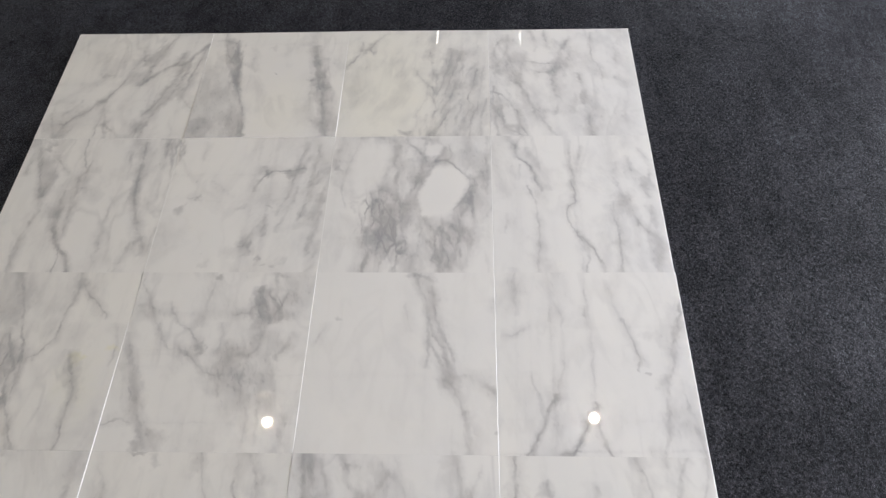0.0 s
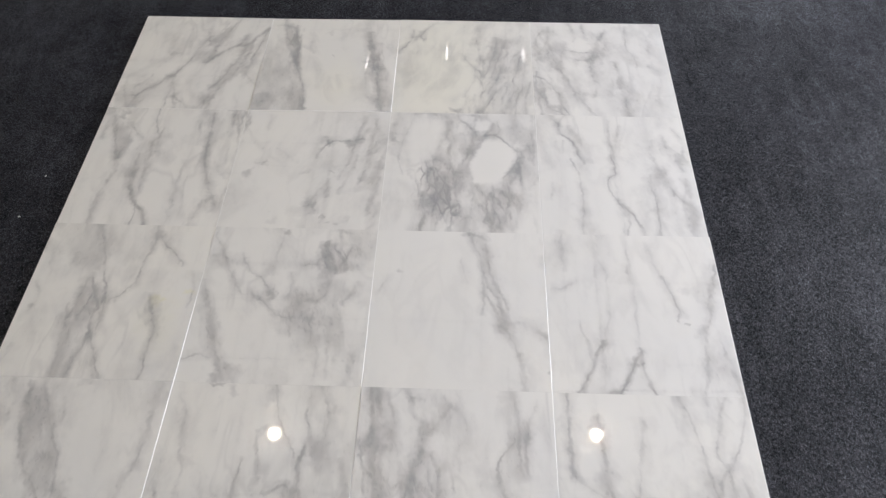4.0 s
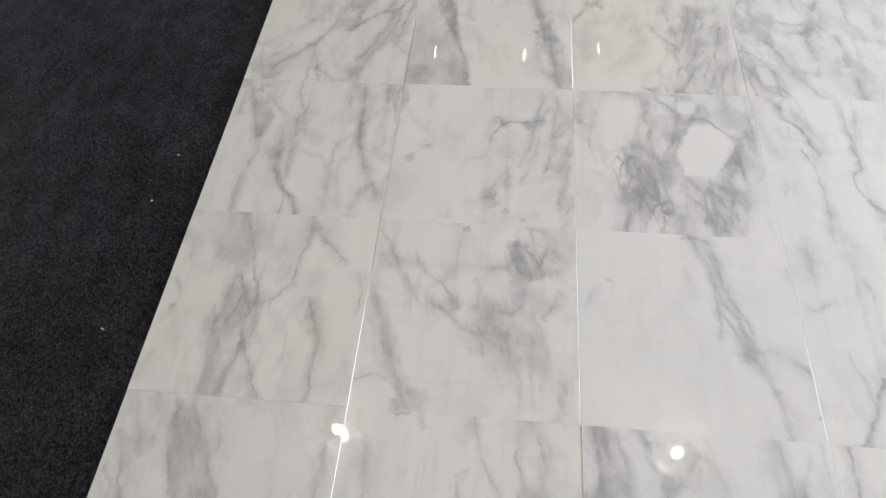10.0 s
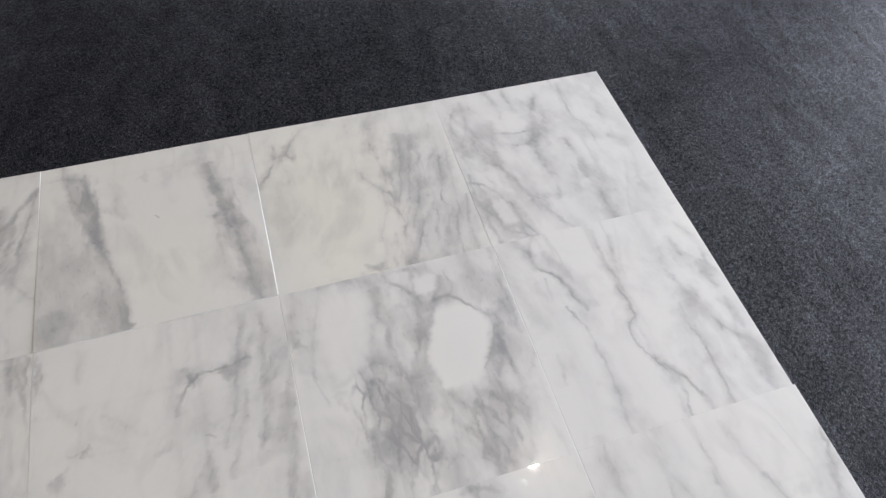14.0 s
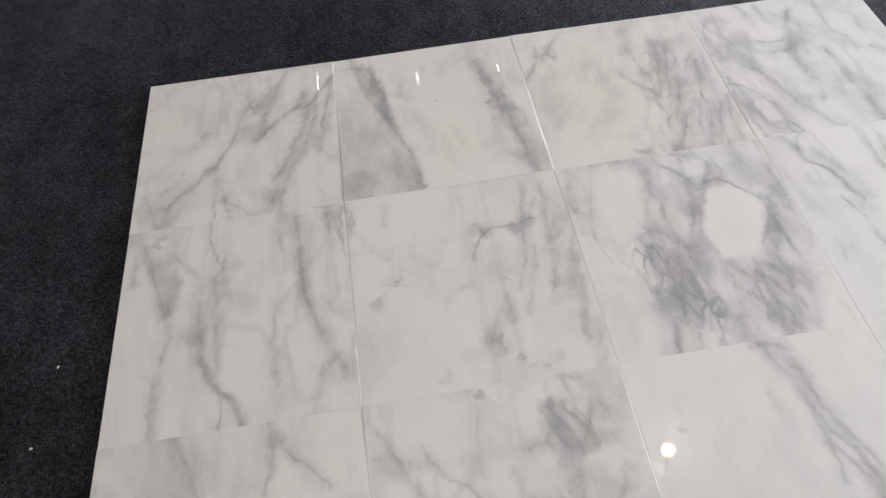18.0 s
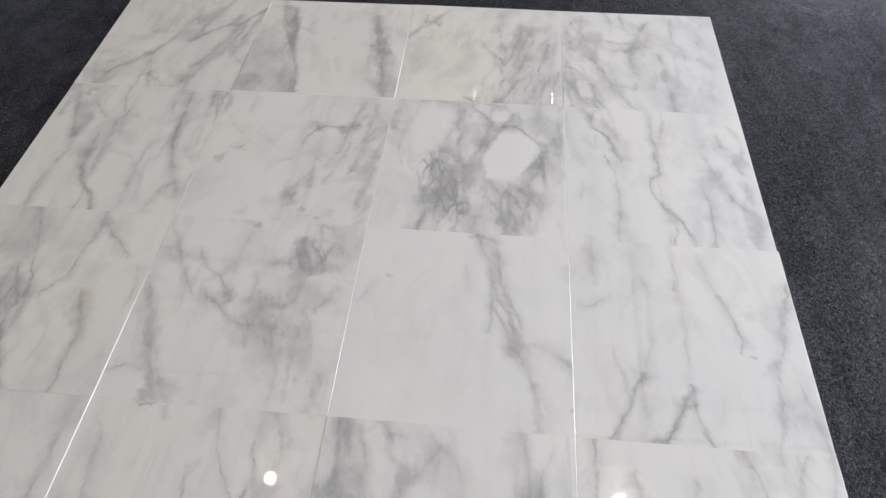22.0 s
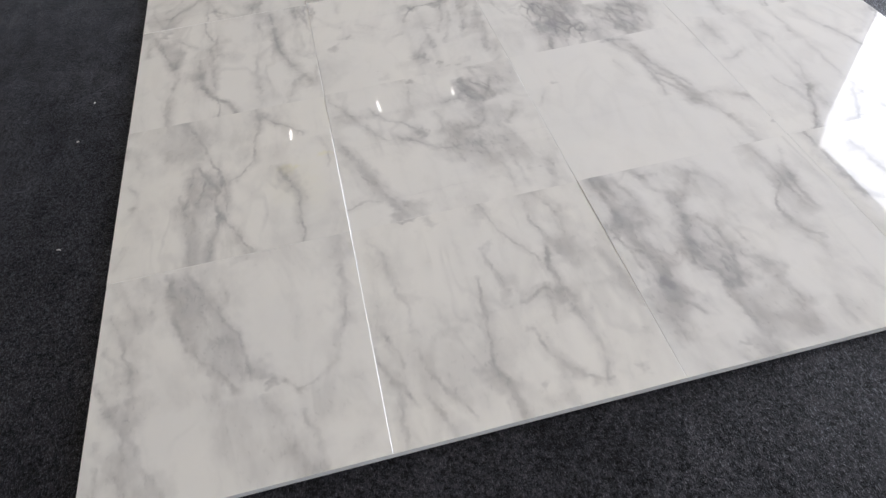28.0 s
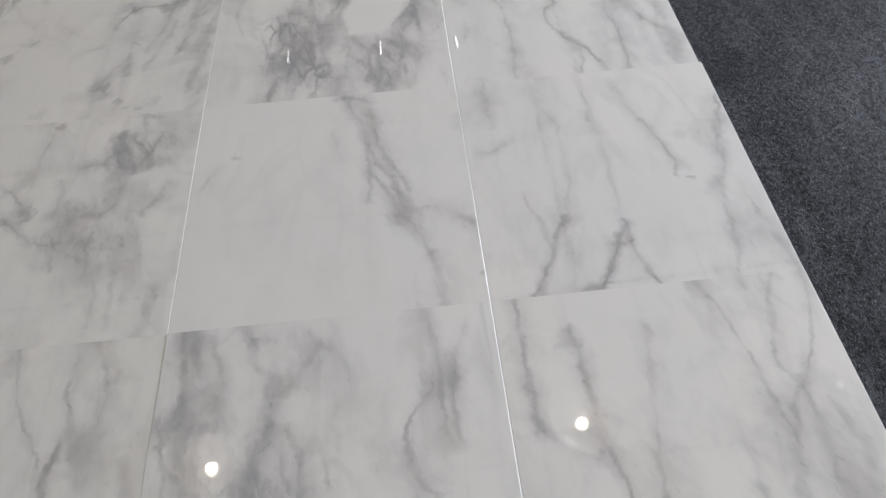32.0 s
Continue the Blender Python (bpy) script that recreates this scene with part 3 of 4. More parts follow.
wash(.30, .03, (0.218, 0.529, 0.149, 0.721, 0.102, 0.952), (0.281, 0.442, 0.252, 0.649, 0.198, 0.898))
line(.50, .012, 0.341, 0.135, 0.347, 0.076, 0.327, 0.015)
smudge(.55, 0.356, 0.037, .035, .025, 0)
smudge(.36, 0.065, 0.091, .09, .05, 0)
smudge(.20, 0.206, 0.376, .05, .09, 0)
smudge(.22, 0.047, 0.592, .05, .10, 0)
line(.69, .026, 0.770, 0.835, 0.806, 0.657, 0.836, 0.538, 0.858, 0.443, 0.876, 0.302, 0.900, 0.181, 0.905, 0.087, 0.929, 0.012)
line(.46, .030, 0.782, 0.740, 0.818, 0.580, 0.857, 0.392, 0.895, 0.215)
smudge(.60, 0.818, 0.502, .022, .018, 0)
smudge(.50, 0.856, 0.433, .025, .020, 0)
line(.26, .016, 0.787, 0.418, 0.784, 0.353, 0.792, 0.291)
wash(.26, .04, (0.926, 0.034, 0.917, 0.206, 0.870, 0.455), (1.019, 0.015, 1.004, 0.206, 0.913, 0.474))
smudge(.7, 0.509, 0.596, .010, .012, 0)
smudge(.24, 0.481, 0.791, .030, .030, 0)
smudge(.14, 0.354, 0.645, .04, .04, 0)
crackle(.5, 0.212, 0.750, .06, .14, -8, 16)
crackle(.35, 0.829, 0.505, .05, .10, -8, 14)
stain(.18, .596, .252, .20, .30, 0)
tile(3, 2, "white marble tile with winding slanted grey veins", 0, 1)
line(.72, .011, 0.147, 0.910, 0.162, 0.827, 0.218, 0.774, 0.255, 0.712, 0.272, 0.642, 0.298, 0.589)
line(.46, .013, 0.097, 1.011, 0.121, 0.954, 0.147, 0.910)
line(.44, .012, 0.209, 1.005, 0.169, 0.960, 0.149, 0.909)
line(.34, .028, 0.219, 0.883, 0.268, 0.788, 0.309, 0.708, 0.353, 0.596)
smudge(.24, 0.317, 0.563, .05, .06, 0)
line(.56, .010, 0.214, 0.586, 0.239, 0.532, 0.261, 0.490)
line(.30, .016, 0.479, 0.846, 0.482, 0.759, 0.497, 0.687, 0.500, 0.634)
line(.34, .013, 0.567, 0.894, 0.523, 0.785)
line(.56, .010, 0.485, 0.620, 0.495, 0.543, 0.492, 0.492, 0.447, 0.439, 0.441, 0.368, 0.467, 0.301, 0.503, 0.231)
line(.76, .009, 0.485, 0.266, 0.522, 0.219, 0.556, 0.170, 0.594, 0.088, 0.619, 0.018)
line(.36, .014, 0.516, 0.198, 0.534, 0.137, 0.536, 0.083, 0.519, 0.032)
line(.40, .018, 0.841, 0.808, 0.858, 0.741, 0.913, 0.686, 0.923, 0.570, 0.933, 0.533)
line(.30, .025, 0.763, 0.758, 0.737, 0.648)
line(.50, .020, 0.737, 0.648, 0.758, 0.591, 0.770, 0.521, 0.819, 0.424, 0.844, 0.337)
line(.42, .024, 0.844, 0.337, 0.908, 0.268, 0.950, 0.208, 0.932, 0.113, 0.924, 0.024)
line(.50, .012, 0.708, 0.465, 0.713, 0.355, 0.731, 0.260, 0.726, 0.176, 0.721, 0.095, 0.715, 0.027)
line(.32, .013, 0.260, 0.389, 0.268, 0.305, 0.264, 0.211, 0.254, 0.111, 0.250, 0.032)
line(.34, .014, 0.082, 0.383, 0.085, 0.332, 0.067, 0.280)
line(.24, .012, 0.167, 0.744, 0.166, 0.669)
smudge(.14, -0.018, 0.398, .04, .05, 0)
line(.24, .020, 0.116, 0.009, 0.132, -0.052)
line(.24, .030, 0.937, 0.443, 0.954, 0.321)
smudge(.26, 0.767, 0.538, .06, .04, 0)
smudge(.20, 0.942, 0.640, .05, .05, 0)
line(.30, .020, 0.921, 0.881, 0.961, 0.756, 0.952, 0.654)
tile(0, 3, "white marble tile with fanned grey veins", 0.1, 1)
line(.55, .020, 0.747, 0.969, 0.708, 0.885, 0.670, 0.792, 0.633, 0.682, 0.613, 0.572, 0.578, 0.496)
line(.36, .016, 0.655, 0.838, 0.596, 0.752, 0.556, 0.700)
line(.40, .012, 0.531, 0.803, 0.546, 0.742, 0.561, 0.690)
line(.70, .016, 0.988, 0.879, 0.932, 0.801, 0.882, 0.711, 0.838, 0.683, 0.782, 0.679, 0.710, 0.621, 0.653, 0.561, 0.588, 0.486)
line(.55, .012, 0.835, 0.799, 0.813, 0.723, 0.776, 0.677)
line(.55, .011, 0.985, 0.871, 0.951, 0.692, 0.923, 0.541, 0.900, 0.369)
line(.55, .018, 0.850, 0.660, 0.827, 0.530, 0.780, 0.432, 0.747, 0.333, 0.690, 0.226)
line(.55, .018, 0.893, 0.668, 0.856, 0.484, 0.800, 0.336, 0.741, 0.232, 0.723, 0.137, 0.692, 0.013)
line(.60, .010, 0.723, 0.312, 0.699, 0.260, 0.671, 0.211)
line(.52, .020, 0.687, 0.164, 0.650, 0.062, 0.598, -0.011)
line(.46, .014, 0.682, 0.116, 0.664, 0.042, 0.651, -0.016)
line(.60, .013, 0.541, 0.756, 0.495, 0.643, 0.465, 0.502, 0.405, 0.394, 0.375, 0.334)
line(.60, .014, 0.375, 0.334, 0.337, 0.317, 0.296, 0.239, 0.229, 0.193, 0.164, 0.127)
line(.36, .016, 0.171, 0.131, 0.150, 0.076, 0.143, 0.004)
line(.50, .012, 0.390, 0.279, 0.420, 0.189, 0.438, 0.089, 0.464, -0.028)
line(.40, .012, 0.435, 0.121, 0.498, 0.066, 0.551, 0.027)
line(.34, .012, 0.395, 0.278, 0.389, 0.102, 0.397, -0.057)
line(.34, .016, 0.054, 0.201, 0.097, 0.090, 0.134, -0.014)
line(.28, .016, 0.221, 0.087, 0.200, 0.032, 0.177, -0.026)
smudge(.32, 0.335, 0.556, .030, .035, 0)
line(.20, .016, 0.346, 0.553, 0.282, 0.492, 0.235, 0.441)
line(.24, .016, 0.224, 0.325, 0.177, 0.262, 0.131, 0.205)
line(.34, .013, 0.895, 0.371, 0.955, 0.304, 0.995, 0.257)
wash(.22, .03, (0.689, 0.213, 0.780, 0.432, 0.835, 0.644), (0.754, 0.228, 0.830, 0.382, 0.895, 0.628))
tile(2, 0, "white marble tile densely streaked with charcoal-grey veins", 0, 1)
line(.70, .016, 0.030, 1.004, 0.080, 0.997, 0.092, 0.926, 0.107, 0.865)
line(.66, .014, 0.054, 0.967, 0.060, 0.891, 0.068, 0.801, 0.084, 0.712)
line(.60, .018, 0.084, 0.712, 0.087, 0.616, 0.108, 0.538, 0.118, 0.462, 0.129, 0.375)
line(.46, .016, 0.144, 0.950, 0.175, 0.863, 0.182, 0.765, 0.178, 0.693)
line(.34, .016, 0.180, 0.697, 0.131, 0.672, 0.075, 0.699)
line(.66, .011, 0.065, 0.780, 0.077, 0.729, 0.090, 0.684)
wash(.30, .03, (0.064, 0.213, 0.068, 0.331, 0.075, 0.502, 0.066, 0.672, 0.058, 0.886), (0.153, 0.245, 0.164, 0.322, 0.160, 0.453, 0.132, 0.602, 0.116, 0.868))
line(.60, .014, 0.105, 0.504, 0.113, 0.423, 0.116, 0.358, 0.114, 0.293)
line(.40, .026, 0.033, 0.352, 0.047, 0.277, 0.060, 0.195, 0.058, 0.137)
line(.26, .014, 0.183, 0.543, 0.198, 0.491, 0.235, 0.522)
line(.26, .012, 0.164, 0.463, 0.191, 0.448, 0.237, 0.498)
line(.46, .026, 0.227, 0.998, 0.267, 0.935, 0.281, 0.858, 0.339, 0.811, 0.360, 0.774)
smudge(.40, 0.268, 0.949, .045, .025, 0)
line(.36, .018, 0.358, 0.777, 0.402, 0.819, 0.470, 0.906)
line(.22, .026, 0.436, 0.911, 0.513, 0.880, 0.564, 0.788)
line(.52, .024, 0.339, 0.811, 0.330, 0.692, 0.294, 0.576, 0.293, 0.481, 0.314, 0.394, 0.326, 0.315)
line(.48, .026, 0.326, 0.315, 0.324, 0.212, 0.338, 0.111, 0.337, 0.029)
line(.48, .018, 0.385, 0.653, 0.417, 0.575, 0.428, 0.510, 0.410, 0.421, 0.368, 0.319)
wash(.34, .03, (0.321, 0.285, 0.293, 0.390, 0.276, 0.533, 0.328, 0.692), (0.372, 0.279, 0.427, 0.416, 0.452, 0.527, 0.431, 0.660))
line(.66, .013, 0.276, 0.533, 0.266, 0.454, 0.280, 0.405, 0.343, 0.392)
smudge(.42, 0.516, 0.317, .05, .04, 0)
line(.40, .030, 0.451, 0.432, 0.505, 0.380, 0.511, 0.279)
line(.42, .026, 0.513, 0.283, 0.526, 0.228, 0.572, 0.173)
wash(.28, .04, (0.345, 0.045, 0.342, 0.167, 0.355, 0.285), (0.522, 0.055, 0.522, 0.152, 0.518, 0.256))
line(.36, .026, 0.520, 0.162, 0.488, 0.066)
line(.40, .020, 0.452, 0.134, 0.472, 0.071)
line(.52, .016, 0.783, 0.993, 0.810, 0.898, 0.820, 0.788, 0.817, 0.696)
line(.46, .014, 0.910, 0.929, 0.864, 0.804, 0.849, 0.678, 0.861, 0.572)
line(.56, .014, 0.801, 0.741, 0.716, 0.618, 0.725, 0.542, 0.753, 0.462, 0.794, 0.440)
line(.42, .013, 0.819, 0.774, 0.825, 0.616, 0.839, 0.558)
wash(.22, .03, (0.727, 0.541, 0.735, 0.645, 0.814, 0.820), (0.841, 0.531, 0.857, 0.633, 0.882, 0.829))
line(.22, .026, 0.760, 0.460, 0.748, 0.335)
line(.28, .026, 0.658, 0.146, 0.660, 0.067)
line(.26, .026, 0.818, 0.228, 0.837, 0.137, 0.856, 0.046)
line(.20, .020, 0.968, 0.097, 0.964, 0.033)
line(.32, .020, 0.181, 0.103, 0.209, 0.050, 0.252, -0.007)
smudge(.28, 0.278, 0.074, .02, .02, 0)
crackle(.6, 0.083, 0.523, .07, .30, 20, 14)
crackle(.4, 0.373, 0.479, .10, .16, 20, 12)
tile(3, 0, "white marble tile with long slanting grey veins", 0.06, 1)
line(.62, .013, 0.078, 0.987, 0.072, 0.850, 0.071, 0.719, 0.080, 0.623, 0.081, 0.564)
line(.36, .011, 0.082, 0.567, 0.143, 0.533, 0.213, 0.488)
line(.66, .015, 0.220, 0.863, 0.229, 0.769, 0.237, 0.637, 0.249, 0.525, 0.271, 0.444, 0.293, 0.365, 0.297, 0.279, 0.323, 0.217, 0.348, 0.156, 0.362, 0.100, 0.375, 0.036)
smudge(.22, 0.204, 0.844, .03, .02, 0)
line(.34, .014, 0.444, 0.858, 0.422, 0.710, 0.394, 0.573, 0.378, 0.470, 0.375, 0.368, 0.389, 0.301)
line(.44, .011, 0.647, 0.995, 0.681, 0.894, 0.711, 0.794, 0.728, 0.702, 0.744, 0.612, 0.761, 0.492)
line(.36, .012, 0.887, 0.999, 0.828, 0.831, 0.796, 0.716, 0.828, 0.630)
line(.36, .012, 0.980, 0.971, 0.944, 0.814, 0.888, 0.705, 0.828, 0.630)
line(.42, .018, 0.831, 0.636, 0.775, 0.520, 0.736, 0.421, 0.710, 0.338)
line(.36, .013, 0.831, 0.636, 0.843, 0.515, 0.830, 0.408, 0.837, 0.314, 0.843, 0.224, 0.863, 0.155)
wash(.26, .04, (0.816, 0.175, 0.825, 0.318, 0.853, 0.562), (0.911, 0.146, 0.950, 0.310, 0.956, 0.530))
line(.32, .018, 0.891, 0.577, 0.923, 0.443, 0.886, 0.299)
line(.26, .013, 0.618, 0.367, 0.630, 0.296, 0.642, 0.229)
line(.48, .012, 0.446, 0.019, 0.514, 0.066, 0.583, 0.124, 0.619, 0.153)
line(.46, .012, 0.619, 0.153, 0.636, 0.113, 0.675, 0.095, 0.697, 0.062, 0.701, 0.016)
smudge(.24, 0.688, 0.118, .08, .05, 0)
line(.24, .026, 0.873, 0.130, 0.878, 0.041)
line(.24, .016, 0.799, 1.050, 0.789, 0.975)
stain(.45, .045, .225, .16, .18, 0)
tile(1, 0, "white marble tile with broken grey veins and a closed oval", 0.08, 1)
line(.24, .016, 0.057, 0.926, 0.114, 0.800, 0.125, 0.670, 0.158, 0.541)
smudge(.26, 0.173, 0.594, .04, .03, 0)
line(.46, .011, 0.046, 0.475, 0.074, 0.394, 0.100, 0.316)
line(.52, .012, 0.002, 0.384, 0.037, 0.293, 0.083, 0.213, 0.112, 0.162)
line(.42, .011, 0.157, 0.348, 0.202, 0.207, 0.237, 0.144, 0.289, 0.062)
line(.40, .014, 0.150, 0.156, 0.181, 0.088, 0.208, 0.014)
line(.36, .014, 0.061, 0.159, 0.054, 0.080, 0.049, -0.004)
line(.50, .013, 0.443, 0.595, 0.430, 0.445, 0.420, 0.358, 0.409, 0.288, 0.403, 0.199)
line(.56, .019, 0.400, 0.225, 0.424, 0.143, 0.445, 0.042, 0.458, -0.018)
smudge(.26, 0.383, 0.192, .04, .04, 0)
line(.52, .014, 0.494, 0.717, 0.511, 0.645, 0.531, 0.563)
smudge(.40, 0.511, 0.714, .03, .018, 0)
smudge(.22, 0.521, 0.515, .02, .03, 0)
line(.48, .009, 0.555, 1.020, 0.572, 0.892, 0.604, 0.794, 0.645, 0.725, 0.699, 0.650)
line(.72, .013, 0.748, 0.668, 0.722, 0.581, 0.738, 0.507, 0.763, 0.422)
line(.46, .016, 0.733, 0.848, 0.757, 0.738, 0.749, 0.659)
line(.40, .016, 0.756, 0.754, 0.778, 0.692, 0.799, 0.616)
line(.52, .018, 0.758, 1.034, 0.807, 0.956, 0.838, 0.873, 0.835, 0.749)
line(.30, .024, 0.818, 0.992, 0.878, 0.869)
wash(.32, .03, (0.812, 0.556, 0.769, 0.723), (0.909, 0.526, 0.888, 0.739))
line(.40, .024, 0.936, 0.608, 0.971, 0.477, 0.998, 0.333)
line(.66, .012, 0.594, 0.446, 0.638, 0.472, 0.677, 0.486, 0.713, 0.456)
line(.55, .013, 0.677, 0.483, 0.676, 0.416, 0.668, 0.351)
smudge(.46, 0.712, 0.433, .04, .025, 0)
line(.55, .013, 0.578, 0.326, 0.600, 0.233, 0.630, 0.169, 0.671, 0.120, 0.711, 0.080)
smudge(.40, 0.577, 0.312, .02, .022, 0)
line(.48, .014, 0.734, 0.420, 0.756, 0.323, 0.775, 0.217, 0.778, 0.135, 0.748, 0.067)
line(.40, .012, 0.664, 0.120, 0.705, 0.089, 0.751, 0.072)
smudge(.36, 0.527, 0.123, .018, .016, 0)
smudge(.18, 0.894, 0.225, .04, .03, 0)
smudge(.22, 0.871, 0.070, .02, .02, 0)
smudge(.18, 0.576, 0.051, .05, .03, 0)
smudge(.26, 0.321, 0.954, .03, .04, 0)
smudge(.5, 0.249, 1.007, .05, .012, 0)
tile(0, 0, "white marble tile with a smoky grey plume and looping vein", 0.05, 1)
wash(.46, .03, (0.457, 0.421, 0.378, 0.526, 0.318, 0.636, 0.274, 0.784, 0.251, 0.957), (0.562, 0.423, 0.550, 0.509, 0.494, 0.647, 0.419, 0.792, 0.338, 0.962))
line(.52, .016, 0.260, 0.958, 0.270, 0.814, 0.309, 0.665, 0.369, 0.539, 0.462, 0.449, 0.511, 0.377)
line(.46, .014, 0.332, 0.962, 0.408, 0.792, 0.489, 0.647, 0.544, 0.523, 0.562, 0.423)
line(.40, .018, 0.312, 0.880, 0.383, 0.729, 0.450, 0.587)
line(.40, .016, 0.554, 0.433, 0.620, 0.400, 0.667, 0.377, 0.724, 0.314)
smudge(.50, 0.655, 0.387, .022, .018, 0)
line(.34, .016, 0.718, 0.319, 0.790, 0.339, 0.855, 0.395, 0.880, 0.476, 0.916, 0.561)
line(.30, .016, 0.916, 0.561, 0.938, 0.646, 0.939, 0.794, 0.934, 0.917, 0.958, 0.975)
line(.38, .030, 0.603, 0.306, 0.645, 0.204, 0.689, 0.088, 0.724, -0.012)
line(.32, .026, 0.733, 0.210, 0.776, 0.094, 0.786, -0.007)
smudge(.18, 0.799, 0.239, .10, .08, 0)
line(.30, .016, 0.055, 0.979, 0.124, 0.806, 0.156, 0.740)
line(.42, .013, 0.040, 0.813, 0.092, 0.711, 0.115, 0.609, 0.136, 0.516)
line(.28, .013, 0.029, 0.663, 0.077, 0.607, 0.121, 0.560)
line(.30, .014, 0.131, 0.538, 0.150, 0.428, 0.158, 0.343)
line(.36, .014, 0.015, 0.516, 0.087, 0.370, 0.145, 0.282, 0.183, 0.197, 0.226, 0.126, 0.282, 0.001)
line(.36, .014, 0.133, 0.414, 0.128, 0.294, 0.134, 0.168, 0.152, 0.073, 0.158, -0.010)
line(.24, .018, 0.037, 0.275, 0.109, 0.167)
line(.28, .016, 0.050, 0.187, 0.046, 0.065, 0.023, -0.015)
smudge(.30, 0.082, 0.383, .03, .025, 0)
line(.18, .013, 0.423, 0.371, 0.487, 0.313)
line(.26, .016, 0.148, 0.984, 0.198, 0.873)
smudge(.20, 0.547, 0.974, .05, .02, 0)
crackle(.25, 0.421, 0.643, .06, .20, -8, 14)
tile(0, 1, "white marble tile with a broad grey plume and branching veins", 0.12, 1)
wash(.22, .05, (0.261, 0.643, 0.166, 0.772, 0.012, 0.967), (0.404, 0.697, 0.343, 0.846, 0.281, 0.997))
smudge(.30, 0.258, 0.742, .06, .05, 0)
smudge(.22, 0.071, 0.835, .06, .06, 0)
line(.60, .011, 0.288, 0.991, 0.341, 0.878, 0.378, 0.786, 0.422, 0.639, 0.457, 0.555, 0.466, 0.467)
line(.56, .012, 0.644, 1.008, 0.653, 0.882, 0.641, 0.804, 0.628, 0.712, 0.623, 0.639, 0.600, 0.565, 0.559, 0.512, 0.499, 0.469)
line(.48, .011, 0.670, 0.931, 0.743, 0.842, 0.809, 0.785, 0.863, 0.737)
smudge(.36, 0.826, 0.777, .02, .015, 0)
wash(.46, .03, (0.325, -0.015, 0.325, 0.176, 0.308, 0.353, 0.297, 0.602), (0.414, -0.008, 0.447, 0.185, 0.441, 0.337, 0.438, 0.526))
line(.60, .014, 0.352, 0.629, 0.414, 0.496, 0.453, 0.417, 0.442, 0.363, 0.451, 0.235, 0.429, 0.134, 0.407, 0.001)
line(.48, .014, 0.285, 0.432, 0.306, 0.275, 0.321, 0.126, 0.332, -0.005)
line(.44, .014, 0.333, 0.598, 0.318, 0.435, 0.302, 0.314)
line(.55, .010, 0.450, 0.541, 0.484, 0.446, 0.484, 0.309)
wash(.36, .025, (0.547, -0.002, 0.500, 0.116, 0.447, 0.260), (0.600, -0.005, 0.550, 0.096, 0.466, 0.261))
line(.44, .012, 0.461, 0.261, 0.534, 0.118, 0.597, -0.005)
line(.56, .012, 0.730, 0.505, 0.780, 0.387, 0.813, 0.261, 0.803, 0.211, 0.806, 0.115, 0.813, 0.045, 0.787, -0.020)
line(.24, .018, 0.045, 0.570, 0.092, 0.507, 0.068, 0.403, 0.051, 0.348)
smudge(.32, 0.072, 0.423, .03, .022, 0)
line(.22, .016, 0.052, 0.168, 0.037, 0.117, 0.023, 0.068)
line(.30, .014, 0.937, 0.660, 0.963, 0.563, 0.966, 0.454)
smudge(.16, 0.163, -0.027, .08, .04, 0)
line(.22, .016, 0.075, 0.766, 0.096, 0.646)
crackle(.45, 0.401, 0.468, .06, .12, 12, 14)
line(.26, .020, 1.030, 0.652, 1.080, 0.489, 1.119, 0.334)
stain(.95, .776, .475, .04, .028, 0)
stain(.85, .944, .519, .035, .03, 0)
stain(.25, .82, .338, .14, .18, 0)
tile(1, 1, "white marble tile with dark wedge and smoky grey network", 0.04, 1)
line(.52, .015, 0.025, 0.609, 0.064, 0.501, 0.094, 0.406, 0.122, 0.315, 0.159, 0.225, 0.194, 0.150, 0.233, 0.107)
wash(.34, .03, (0.201, 0.063, 0.118, 0.264, 0.061, 0.418, 0.030, 0.572), (0.263, 0.102, 0.207, 0.208, 0.134, 0.420, 0.061, 0.567))
smudge(.46, 0.262, 0.078, .07, .035, -12)
smudge(.46, 0.218, 0.029, .04, .028, -12)
smudge(.36, 0.318, 0.032, .04, .03, 0)
line(.66, .009, 0.013, 0.137, 0.055, 0.149, 0.089, 0.159, 0.136, 0.143)
line(.34, .011, 0.016, 0.939, 0.066, 0.863, 0.118, 0.745, 0.169, 0.663, 0.227, 0.565, 0.288, 0.514)
line(.50, .009, 0.285, 0.530, 0.344, 0.516, 0.401, 0.475, 0.456, 0.420, 0.518, 0.396)
line(.36, .012, 0.210, 0.797, 0.280, 0.690, 0.350, 0.650, 0.387, 0.589, 0.428, 0.521)
smudge(.50, 0.470, 0.962, .024, .018, 0)
line(.26, .014, 0.432, 0.919, 0.414, 0.798, 0.414, 0.688)
smudge(.28, 0.360, 0.653, .022, .018, 0)
smudge(.40, 0.441, 0.536, .022, .018, 0)
line(.40, .013, 0.525, 0.663, 0.530, 0.572, 0.515, 0.523)
line(.66, .014, 0.701, 0.892, 0.725, 0.782, 0.738, 0.677)
line(.60, .013, 0.650, 0.746, 0.717, 0.804, 0.766, 0.721)
line(.60, .013, 0.782, 0.983, 0.794, 0.872, 0.822, 0.824, 0.835, 0.734)
line(.46, .013, 0.733, 0.987, 0.775, 0.985, 0.831, 0.975)
line(.50, .013, 0.857, 0.870, 0.825, 0.785, 0.787, 0.714)
line(.48, .013, 0.583, 0.733, 0.632, 0.741, 0.668, 0.747)
smudge(.26, 0.784, 0.799, .12, .10, 0)
crackle(.6, 0.776, 0.821, .12, .11, 10, 10)
